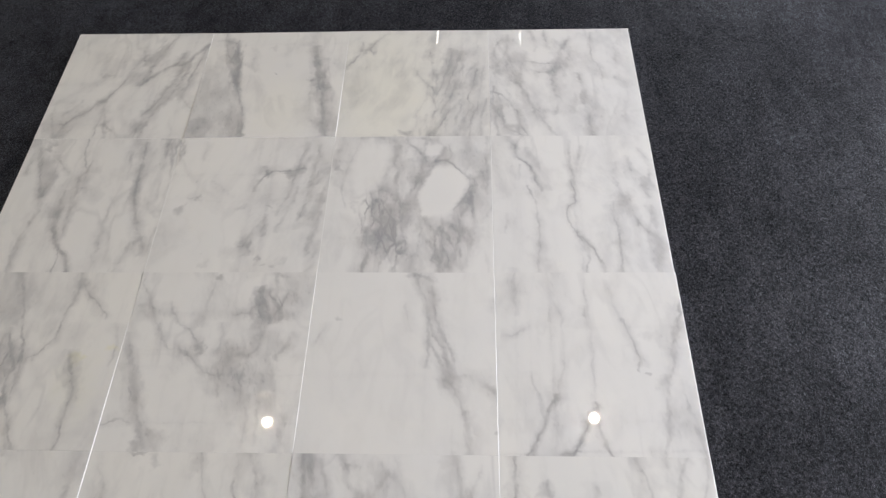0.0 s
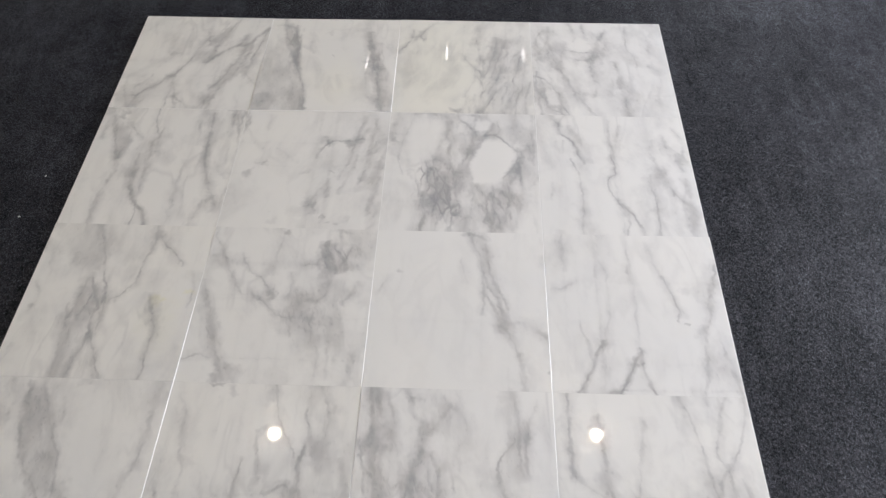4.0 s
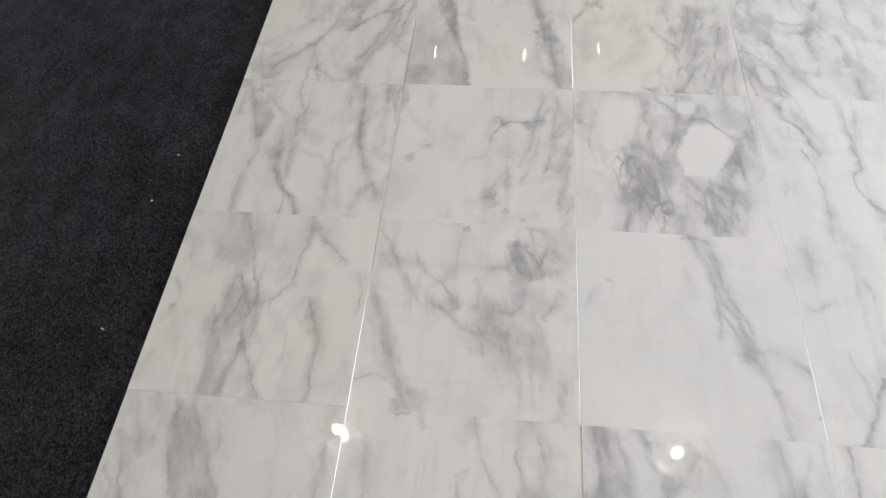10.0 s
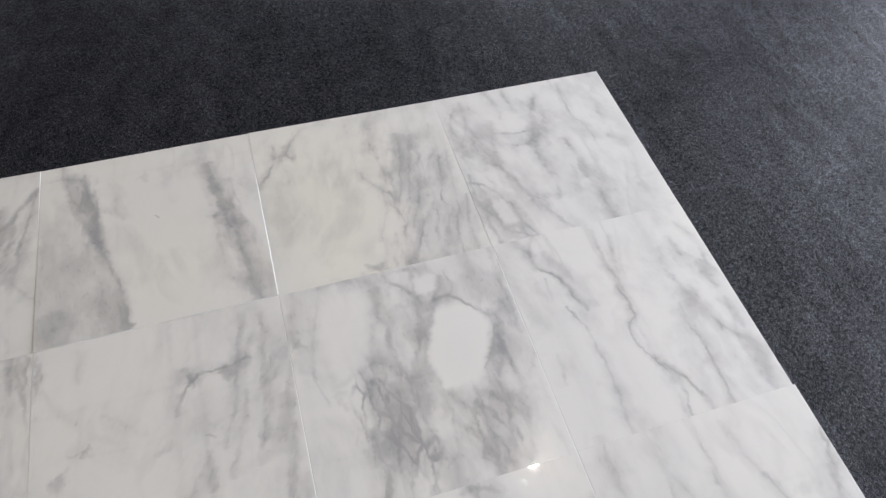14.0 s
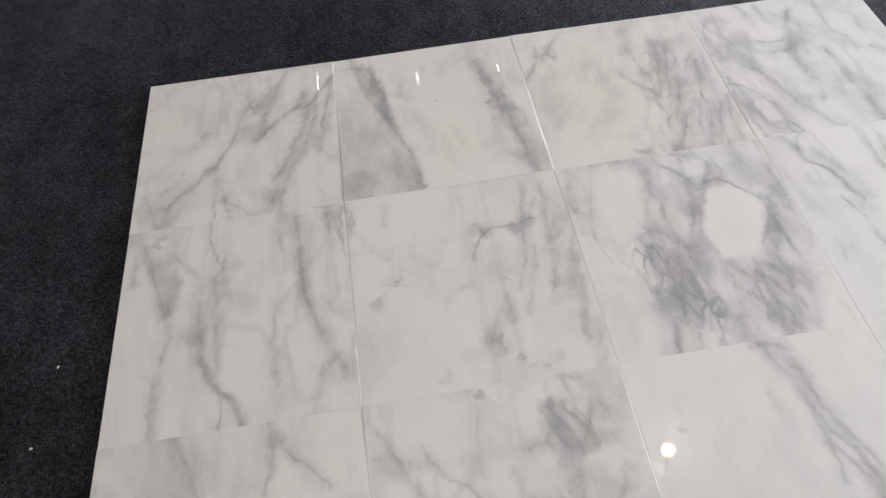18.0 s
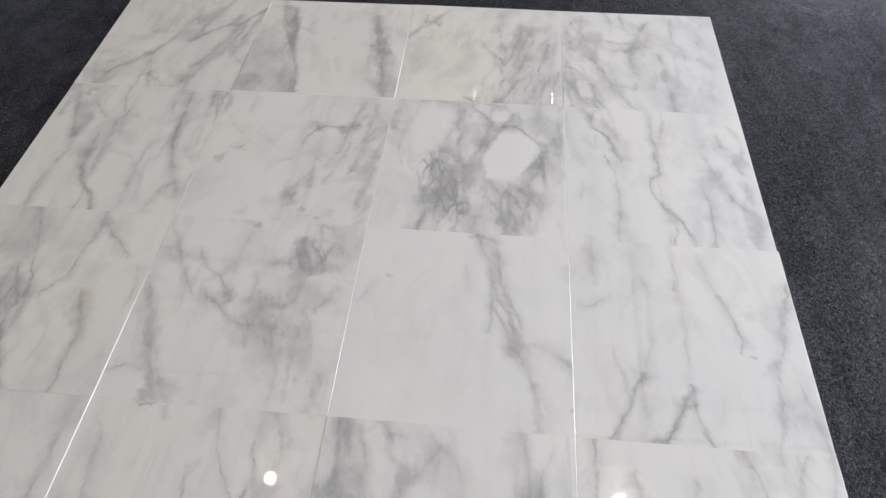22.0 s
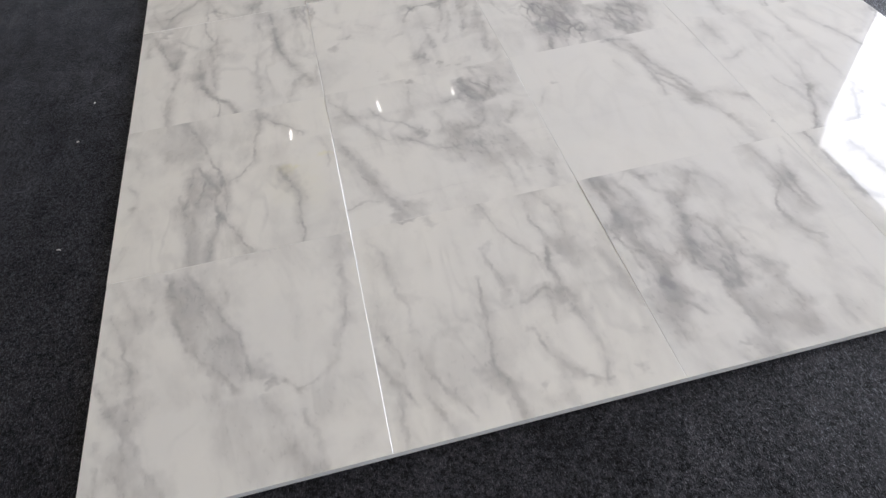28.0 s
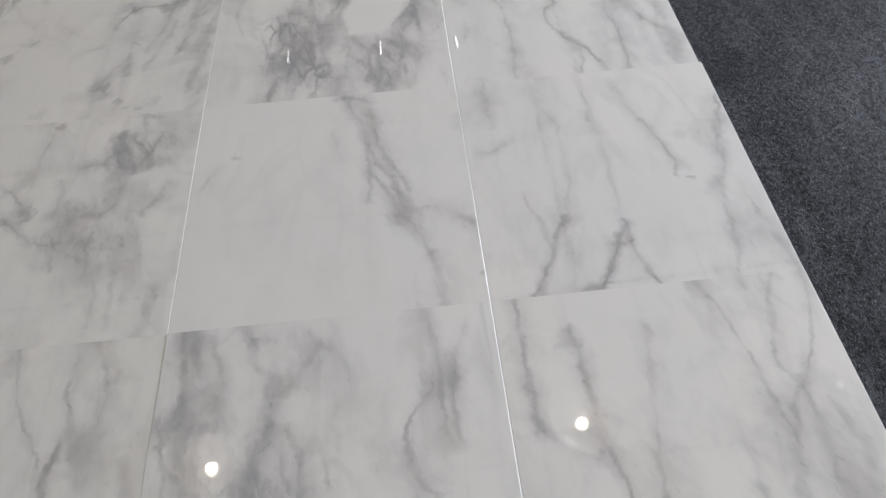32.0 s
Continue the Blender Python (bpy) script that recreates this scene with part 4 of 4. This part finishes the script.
smudge(.26, 0.595, 0.409, .12, .11, 0)
smudge(.22, 0.692, 0.301, .15, .12, 0)
smudge(.24, 0.794, 0.572, .09, .08, 0)
line(.36, .018, 0.735, 0.689, 0.737, 0.551, 0.689, 0.502)
line(.36, .018, 0.689, 0.502, 0.626, 0.504)
line(.38, .014, 0.567, 0.569, 0.591, 0.466)
line(.34, .016, 0.533, 0.436, 0.608, 0.345, 0.686, 0.301)
line(.30, .018, 0.909, 0.612, 0.880, 0.553, 0.849, 0.496)
line(.34, .018, 0.717, 0.264, 0.740, 0.158, 0.742, 0.071)
line(.30, .018, 0.788, 0.269, 0.796, 0.166, 0.801, 0.056)
line(.26, .026, 0.931, 0.220, 0.923, 0.123, 0.905, 0.015)
crackle(.30, 0.657, 0.418, .16, .15, 0, 11)
line(.26, .016, 0.605, 0.499, 0.576, 0.416, 0.573, 0.299)
tile(2, 1, "nearly plain white marble tile with one grey diagonal band", 0, .3)
wash(.22, .04, (0.711, 0.507, 0.659, 0.622, 0.617, 0.772, 0.528, 0.998), (0.767, 0.500, 0.733, 0.613, 0.678, 0.794, 0.646, 0.995))
smudge(.40, 0.589, 0.970, .08, .02, 0)
line(.38, .016, 0.560, 0.974, 0.618, 0.817, 0.666, 0.649, 0.714, 0.560, 0.740, 0.477, 0.775, 0.376)
line(.38, .013, 0.653, 0.890, 0.689, 0.704, 0.736, 0.585, 0.774, 0.488)
line(.36, .013, 0.636, 0.667, 0.644, 0.542, 0.629, 0.455)
line(.36, .018, 0.649, 0.574, 0.700, 0.482, 0.725, 0.402, 0.746, 0.350)
line(.36, .018, 0.713, 0.539, 0.738, 0.451, 0.761, 0.348, 0.803, 0.271, 0.835, 0.198)
line(.34, .016, 0.835, 0.198, 0.847, 0.130, 0.858, 0.054, 0.872, -0.016)
line(.24, .024, 0.780, 0.395, 0.861, 0.385, 0.936, 0.351, 0.986, 0.315)
line(.24, .020, 0.987, 0.320, 1.003, 0.270, 1.018, 0.210)
line(.24, .014, 0.506, 0.793, 0.521, 0.725, 0.535, 0.660)
smudge(.20, 0.141, 0.731, .03, .02, 0)
line(.18, .014, 0.085, 0.668, 0.063, 0.621, 0.040, 0.578)
line(.34, .013, 0.989, 0.821, 1.010, 0.775, 1.029, 0.724)
smudge(.34, 0.963, 0.105, .015, .02, 0)
smudge(.36, 0.952, -0.053, .04, .03, 0)
wash(.18, .05, (0.760, 0.276, 0.691, 0.509), (0.852, 0.242, 0.805, 0.417))
line(.26, .016, 0.781, -0.009, 0.781, -0.078)
tile(3, 1, "white marble tile with a dark zigzag vein", 0, 0.5)
line(.95, .009, 0.290, 0.283, 0.263, 0.227, 0.229, 0.150, 0.187, 0.078, 0.162, 0.039, 0.136, 0.006)
wash(.40, .02, (0.140, 0.010, 0.188, 0.111, 0.242, 0.217), (0.177, 0.014, 0.217, 0.107, 0.266, 0.203))
line(.30, .011, 0.179, 0.401, 0.197, 0.331, 0.216, 0.280, 0.226, 0.210)
line(.42, .010, 0.295, 0.287, 0.279, 0.167, 0.279, 0.078, 0.274, 0.007)
line(1.15, .008, 0.492, 0.239, 0.449, 0.169, 0.419, 0.105, 0.380, 0.045, 0.355, 0.022)
line(.95, .009, 0.307, 0.003, 0.336, 0.012, 0.367, 0.029)
line(.75, .011, 0.492, 0.239, 0.494, 0.175, 0.500, 0.118, 0.521, 0.060, 0.546, 0.008)
line(.46, .016, 0.424, 0.168, 0.454, 0.168, 0.481, 0.170)
smudge(.40, 0.469, 0.167, .018, .025, 0)
line(.50, .018, 0.997, 0.822, 0.950, 0.657, 0.915, 0.544, 0.894, 0.437, 0.855, 0.383)
line(.46, .017, 0.857, 0.388, 0.851, 0.287, 0.836, 0.192, 0.822, 0.101, 0.787, 0.007)
line(.34, .013, 0.923, 0.359, 0.945, 0.250, 0.964, 0.176, 0.973, 0.105, 0.991, 0.028)
line(.42, .010, 0.679, 0.699, 0.706, 0.630, 0.720, 0.570, 0.746, 0.472)
smudge(.34, 0.749, 0.418, .012, .012, 0)
line(.18, .014, 0.607, 0.932, 0.642, 0.790, 0.681, 0.692)
smudge(.60, 0.490, -0.019, .018, .016, 0)
line(.30, .013, 0.112, 0.999, 0.104, 0.862, 0.103, 0.762)
line(.24, .012, 0.046, 0.623, 0.104, 0.635, 0.167, 0.671)
line(.26, .012, 0.312, 0.809, 0.338, 0.753, 0.351, 0.700)
line(.22, .018, 0.324, 0.970, 0.308, 0.860)
line(.26, .013, 0.476, 0.775, 0.481, 0.683)
line(.18, .010, 0.351, 0.506, 0.306, 0.295)
smudge(.16, 0.819, 0.615, .04, .03, 0)
tile(0, 2, "white marble tile with upright smoky veins and a dark corner", 0.08, 1)
smudge(.42, 0.157, 0.949, .025, .05, 0)
wash(.42, .03, (0.190, 0.457, 0.165, 0.569, 0.116, 0.719, 0.083, 0.869), (0.228, 0.445, 0.222, 0.572, 0.243, 0.673, 0.209, 0.791))
line(.46, .016, 0.036, 1.017, 0.102, 0.856, 0.133, 0.745, 0.170, 0.624, 0.202, 0.535)
line(.38, .016, 0.201, 0.541, 0.225, 0.425, 0.207, 0.351, 0.189, 0.232, 0.187, 0.116, 0.187, -0.005)
line(.50, .013, 0.242, 0.690, 0.223, 0.620, 0.209, 0.555)
line(.36, .011, 0.219, 0.844, 0.267, 0.780, 0.326, 0.716)
line(.28, .012, 0.234, 0.786, 0.227, 0.693)
line(.36, .015, 0.020, 0.998, 0.045, 0.852, 0.048, 0.717)
line(.48, .013, 0.363, 1.054, 0.380, 0.913, 0.398, 0.816, 0.446, 0.741)
line(.46, .013, 0.449, 0.801, 0.432, 0.720, 0.405, 0.666)
line(.40, .014, 0.405, 0.666, 0.419, 0.578, 0.419, 0.469, 0.432, 0.337, 0.430, 0.233)
smudge(.24, 0.433, 0.576, .025, .015, 0)
line(.50, .017, 0.355, 0.433, 0.368, 0.323, 0.389, 0.245, 0.423, 0.179)
line(.75, .014, 0.372, 0.292, 0.403, 0.230, 0.444, 0.164, 0.478, 0.134, 0.512, 0.083, 0.540, 0.015)
line(.62, .011, 0.441, 0.169, 0.464, 0.102, 0.460, 0.047, 0.455, -0.001)
smudge(.30, 0.520, -0.019, .02, .016, 0)
line(.36, .016, 0.347, 0.563, 0.352, 0.402)
line(.60, .016, 0.771, 0.942, 0.782, 0.775, 0.784, 0.654, 0.800, 0.551, 0.821, 0.450, 0.842, 0.393, 0.881, 0.313)
wash(.28, .03, (0.806, 0.368, 0.784, 0.484, 0.765, 0.687, 0.747, 0.908), (0.868, 0.331, 0.849, 0.445, 0.818, 0.648, 0.832, 0.891))
smudge(.40, 0.792, 0.682, .025, .025, 0)
line(.34, .018, 0.692, 0.870, 0.701, 0.775, 0.710, 0.683)
line(.70, .011, 0.873, 1.006, 0.948, 1.001, 0.992, 0.953)
line(.55, .013, 0.914, 0.968, 0.954, 0.884, 0.974, 0.801, 0.989, 0.712)
crackle(.7, 0.956, 0.917, .06, .07, 20, 16)
smudge(.40, 0.937, 0.910, .06, .05, 0)
smudge(.20, 0.860, 0.822, .10, .08, 0)
line(.40, .018, 0.901, 0.266, 0.936, 0.198, 0.947, 0.138)
line(.46, .018, 0.919, 0.220, 0.879, 0.195, 0.854, 0.151, 0.825, 0.086)
line(.28, .014, 0.830, 0.097, 0.817, -0.003)
line(.20, .026, 0.655, 0.348, 0.677, 0.195, 0.667, 0.056, 0.654, -0.041)
smudge(.26, 0.950, 0.421, .02, .018, 0)
line(.24, .018, 0.673, 0.357, 0.670, 0.519)
line(.26, .014, 0.994, 0.287, 0.992, 0.139, 0.999, -0.001)
tile(1, 2, "white marble tile with scattered grey smudges", 0.04, 0.7)
smudge(.56, 0.754, 0.702, .05, .035, 0)
line(.62, .011, 0.594, 0.697, 0.644, 0.724, 0.694, 0.728, 0.743, 0.726, 0.817, 0.746)
line(.52, .014, 0.600, 0.701, 0.569, 0.655, 0.539, 0.587)
line(.42, .013, 0.583, 0.747, 0.594, 0.714, 0.607, 0.687)
smudge(.34, 0.547, 0.628, .028, .03, 0)
line(.46, .018, 0.831, 0.934, 0.807, 0.811, 0.785, 0.698, 0.763, 0.591, 0.737, 0.490, 0.702, 0.409)
line(.75, .018, 0.637, 0.377, 0.643, 0.315, 0.642, 0.267)
line(.42, .016, 0.633, 0.356, 0.595, 0.307, 0.562, 0.246, 0.539, 0.188)
line(.50, .017, 0.532, 0.190, 0.561, 0.167, 0.583, 0.139)
smudge(.42, 0.547, 0.181, .028, .02, 0)
smudge(.30, 0.346, 0.070, .03, .022, 0)
smudge(.16, 0.494, 0.130, .06, .05, 0)
line(.40, .018, 0.912, 0.917, 0.899, 0.780, 0.873, 0.611)
line(.36, .018, 1.038, 0.930, 1.021, 0.789)
line(.36, .022, 1.010, 0.743, 0.980, 0.590, 0.957, 0.472, 0.919, 0.326)
line(.38, .022, 0.927, 0.725, 0.885, 0.551, 0.854, 0.425, 0.831, 0.316)
wash(.42, .03, (0.919, 0.059, 0.958, 0.225), (0.979, 0.006, 1.001, 0.186))
smudge(.36, 0.114, 0.439, .035, .035, 0)
smudge(.36, 0.214, 0.500, .02, .015, 0)
line(.24, .012, 0.157, 0.519, 0.196, 0.524, 0.218, 0.499)
line(.20, .013, 0.273, 0.648, 0.336, 0.595, 0.399, 0.543)
smudge(.18, 0.479, 0.465, .04, .03, 0)
smudge(.4, 0.148, 0.630, .009, .007, 0)
smudge(.5, 0.647, 0.427, .009, .008, 0)
smudge(.4, 0.627, 0.096, .011, .011, 0)
smudge(.28, 0.674, 0.061, .014, .014, 0)
smudge(.28, 0.718, 0.080, .018, .014, 0)
smudge(.26, 0.293, 0.138, .009, .007, 0)
line(.34, .020, 0.970, 0.413, 0.944, 0.267, 0.921, 0.128)
line(.30, .018, 0.808, 0.576, 0.773, 0.425, 0.716, 0.292)
line(.50, .012, 0.010, 0.960, 0.013, 0.880, 0.015, 0.795)
smudge(.34, 0.020, 0.892, .018, .05, 0)
line(.24, .014, 0.175, 0.935, 0.172, 0.836)
smudge(.22, 0.774, 0.095, .03, .03, 0)

MAT_SAWN = plain_material("sawn_marble_edge", (0.80, 0.79, 0.78), (0.88, 0.87, 0.86), 30, 0.65)

MAT_ARRIS = plain_material("polished_arris", (0.82, 0.82, 0.81), (0.88, 0.88, 0.87), 30, 0.12, 0.05, shine=1.0)


# lean of each tile (degrees about its middle) and its rise in millimetres, as laid by hand
LEAN_X = ((0.10, 0.24, 0.15, 0.30), (-0.20, -0.17, -0.15, -0.19), (0.19, 0.03, -0.06, 0.35), (-0.18, -0.31, 0.28, 0.0))
LEAN_Y = ((0.05, 0.18, 0.10, -0.11), (0.31, -0.37, 0.01, 0.35), (0.08, -0.35, -0.04, -0.13), (0.09, -0.48, -0.04, 0.0))
RISE = ((1.6, 1.2, -0.9, -0.2), (0.6, 0.4, -0.4, 0.3), (1.3, 0.8, 0.8, -0.9), (1.1, 1.5, -0.2, -1.8))


# which way the grain of each tile leans from its own upright, in degrees
GRAIN = ((10, -5, -6, -34), (0, 20, -28, 8), (14, 24, 6, -18), (22, 8, 20, 26))


def tile_mesh(mat):
    h = S / 2 - 0.00001
    bm = box_bm(-h, -h, -0.0022, h, h, THICK)
    top = [e for e in bm.edges if all(v.co.z > THICK / 2 for v in e.verts)]
    bmesh.ops.bevel(bm, geom=top, offset=0.0007, segments=1, affect='EDGES')
    # the arrises of the front and back edges are finer than those of the sides
    for v in bm.verts:
        d = h - abs(v.co.y)
        if 0 < d < 0.001:
            v.co.y = math.copysign(h - d * 0.4, v.co.y)
        d = h - abs(v.co.x)
        if 0 < d < 0.001:
            v.co.x = math.copysign(h - d * 1.5, v.co.x)
    bm.normal_update()
    for f in bm.faces:
        f.material_index = 0 if f.normal.z > 0.98 else 2 if f.normal.z > 0.1 else 1
    return mesh_of("marble_tile", bm, [mat, MAT_SAWN, MAT_ARRIS])


for (i, j) in [(i, j) for j in range(4) for i in range(4)]:
    info = TILES[i, j]
    mat = marble("marble", 1 + i + 4 * j, info["spec"], info["warm"], info["wisps"], GRAIN[i][j])
    ob = new("marble_tile", tile_mesh(mat))
    ob.matrix_world = pose((i + 0.5) * S + random.uniform(-0.00003, 0.00003), (j + 0.5) * S + random.uniform(-0.00003, 0.00003), RISE[i][j] * 0.001,
                           -LEAN_Y[i][j], LEAN_X[i][j], 0)
    tagged(ob, info["label"], "tile", "marble tiles laid in a square")


# ---- lamps ----
def lathe(profile, segments=48, ribs=0.0):
    """A turned shape from (radius, z) pairs; ribs waves the radius."""
    bm = bmesh.new()
    rings = []
    for r, z in profile:
        ring = []
        for k in range(segments):
            a = 2 * math.pi * k / segments
            rr = r * (1 + (ribs if k % 2 else -ribs))
            ring.append(bm.verts.new((rr * math.cos(a), rr * math.sin(a), z)))
        rings.append(ring)
    for p, q in zip(rings, rings[1:]):
        for k in range(segments):
            bm.faces.new((p[k], p[(k + 1) % segments], q[(k + 1) % segments], q[k]))
    bmesh.ops.recalc_face_normals(bm, faces=bm.faces[:])
    return bm


def clear_plastic(name, share, through_light=0.6):
    n = Net(name)
    tr = n.t.nodes.new("ShaderNodeBsdfTransparent")
    mx = n.t.nodes.new("ShaderNodeMixShader")
    n.set(Base_Color=(0.85, 0.85, 0.83), Roughness=0.35)
    mx.inputs[0].default_value = share
    lit = n.t.nodes.new("ShaderNodeBsdfTranslucent")
    lit.inputs[0].default_value = (0.9, 0.9, 0.88, 1)
    body = n.t.nodes.new("ShaderNodeMixShader")
    body.inputs[0].default_value = through_light
    n.t.links.new(n.bsdf.outputs[0], body.inputs[1])
    n.t.links.new(lit.outputs[0], body.inputs[2])
    n.t.links.new(tr.outputs[0], mx.inputs[1])
    n.t.links.new(body.outputs[0], mx.inputs[2])
    n.t.links.new(mx.outputs[0], n.t.nodes["Material Output"].inputs[0])
    return n.mat


MAT_ACRYLIC = clear_plastic("clear_acrylic", 0.08, 0.3)
MAT_HOUSING = plain_material("cast_aluminium", (0.30, 0.30, 0.30), (0.40, 0.40, 0.40), 25, 0.45, metal=0.7)


def glow(name, colour, strength):
    n = Net(name)
    n.set(Base_Color=(0.8, 0.8, 0.8), Emission_Color=colour, Emission_Strength=strength)
    return n.mat


# bulb glints on the acrylic shade's edge and prisms, put in as emission
MAT_PRISM_GLINT = glow("prism_glint_glow", (1.0, 0.97, 0.90), 9.0)
MAT_RIM_GLINT = glow("rim_glint_glow", (1.0, 0.97, 0.90), 5.0)


def pendant(x, y):
    root = tagged(new("pendant_lamp"), "round clear acrylic pendant lamp hung from the ceiling, lit", "lamp", "pendant lamps")
    root.matrix_world = pose(x, y, LAMP_Z)
    sh = part("shade", lathe([(0.09, 0.20), (0.12, 0.17), (0.172, 0.09), (0.222, 0.0), (0.251, -0.07)], 64, 0.006), MAT_ACRYLIC, root, "ribbed clear acrylic shade")
    part("rim", lathe([(0.254 + 0.005 * math.cos(a * math.pi / 4), -0.078 + 0.005 * math.sin(a * math.pi / 4)) for a in range(9)], 64), MAT_RIM_GLINT, sh)
    part("housing", lathe([(0.0005, 0.40), (0.06, 0.40), (0.085, 0.37), (0.09, 0.22), (0.095, 0.19), (0.07, 0.185), (0.0005, 0.185)], 32), MAT_HOUSING, root, "ribbed grey metal housing")
    part("socket", lathe([(0.0005, 0.185), (0.035, 0.185), (0.035, 0.09), (0.0005, 0.09)], 20), MAT_HOUSING, root)
    part("cord", lathe([(0.006, 0.40), (0.006, CEIL - LAMP_Z - 0.03)], 8), MAT_BLACK, root)
    part("ceiling_rose", lathe([(0.0005, CEIL - LAMP_Z - 0.03), (0.05, CEIL - LAMP_Z - 0.03), (0.05, CEIL - LAMP_Z), (0.0005, CEIL - LAMP_Z)], 20), MAT_HOUSING, root)
    # glowing beads stand in for the bulb's glints in the prisms
    for turn in (25, 205):
        for ring, rr in enumerate((0.115, 0.145, 0.175)):
            for k in range(4 - ring // 2):
                a = radians(turn + k * 15 + ring * 4)
                bm = bmesh.new()
                bmesh.ops.create_icosphere(bm, subdivisions=1, radius=0.010)
                bmesh.ops.translate(bm, vec=(rr * math.cos(a), rr * math.sin(a), 0.150 - (rr - 0.12) * 1.5), verts=bm.verts)
                part("prism_glint", bm, MAT_PRISM_GLINT, sh)


for lx, ly in LAMPS:
    pendant(lx, ly)


MAT_TUBE = glow("tube_glow", (1.0, 0.97, 0.92), 20.0)
for tx in (-0.35, 0.95, 2.09):
    root = tagged(new("tube_light"), "short bright linear light with black side blinds added to limit its view", "light", "linear lights")
    root.matrix_world = pose(tx, 7.55, 5.0)
    bm = lathe([(0.0005, -0.13), (0.009, -0.128), (0.011, -0.12), (0.011, 0.12), (0.009, 0.128), (0.0005, 0.13)], 12)
    bmesh.ops.rotate(bm, cent=(0, 0, 0), matrix=Matrix.Rotation(radians(90), 3, 'X'), verts=bm.verts)
    part("tube", bm, MAT_TUBE, root)
    part("housing", box_bm(-0.05, -0.20, 0.024, 0.05, 0.20, 0.06, 0.006), MAT_BLACK, root)
    # unseen blinds added to cut off the tube from steep side views
    for s, deep in ((-1, 0.18), (1, 0.15)):
        part("added_blind", box_bm(s * 0.05 - 0.003, -0.20, -deep, s * 0.05 + 0.003, 0.20, 0.024), MAT_BLACK, root)
    for s in (-0.14, 0.14):
        part("hanger", box_bm(-0.004, s - 0.004, 0.06, 0.004, s + 0.004, CEIL - 5.0), MAT_HOUSING, root)

# ---- small wall lights high beside the opening ----
MAT_SPOT = glow("spot_glow", (1.0, 0.98, 0.95), 3.5)
for sy, sz in ((1.58, 3.72), (1.74, 4.62)):
    root = tagged(new("wall_light"), "small round lit wall light high above the opening", "light", "wall lights")
    root.matrix_world = pose(WALL_X, sy, sz, 0, -90, 0)
    part("back_plate", lathe([(0.0005, 0.0), (0.085, 0.0), (0.085, 0.02), (0.06, 0.03), (0.0005, 0.03)], 24), MAT_HOUSING, root)
    part("diffuser", lathe([(0.036, 0.03), (0.034, 0.05), (0.022, 0.065), (0.0005, 0.07)], 24), MAT_SPOT, root)

# ---- carpet edge and lint ----
bm = bmesh.new()
ys = [Y0 + k * 0.1 for k in range(int((Y1 - Y0) / 0.1) + 1)]
prof = [(-0.030, 0.0005), (-0.022, 0.006), (0.0, 0.008), (0.016, 0.005), (0.022, -0.0055)]
rows = []
for y in ys:
    dx = 0.006 * noise.noise((y * 0.8, 3.0, 0.0))
    rows.append([bm.verts.new((CARPET_EDGE + 0.01 + px + dx, y, pz)) for px, pz in prof])
for p, q in zip(rows, rows[1:]):
    for k in range(len(prof) - 1):
        bm.faces.new((p[k], p[k + 1], q[k + 1], q[k]))
structure("trim", bm, MAT_BLACK, "black rubber edging strip along the carpet", "edging")


def lint(x, y, length, thick, turn, label, bend):
    """A curled scrap of white fibre lying on the carpet."""
    bm = bmesh.new()
    steps, rings = 7, []
    for k in range(steps):
        f = k / (steps - 1) - 0.5
        cx, cy = f * length, bend * length * (0.25 - f * f) * 2 + 0.0003 * math.sin(9 * f)
        r = thick * (0.35 + 0.65 * math.cos(f * 2.6))
        rings.append([bm.verts.new((cx, cy + r * math.cos(a), r + r * math.sin(a))) for a in (0.3, 1.6, 2.9, 4.2, 5.5)])
    for p, q in zip(rings, rings[1:]):
        for k in range(5):
            bm.faces.new((p[k], p[(k + 1) % 5], q[(k + 1) % 5], q[k]))
    bm.faces.new(rings[0])
    bm.faces.new(rings[-1])
    bmesh.ops.recalc_face_normals(bm, faces=bm.faces[:])
    ob = new("lint", mesh_of("lint", bm, MAT_LINT))
    ob.matrix_world = pose(x, y, 0.0, 0, 0, turn)
    tagged(ob, label, "lint", "scraps on the carpet")


lint(-0.102, 1.091, 0.006, 0.0017, 60, "tiny white lint speck on the dark carpet", 0.1)
lint(-0.122, 0.940, 0.006, 0.0017, 20, "tiny white lint speck on the dark carpet", 0.2)
lint(-0.112, 0.590, 0.009, 0.0014, -20, "small white lint scrap on the dark carpet", 0.3)
lint(2.573, 0.602, 0.022, 0.0006, 112, "short curled white thread on the dark carpet", 0.35)
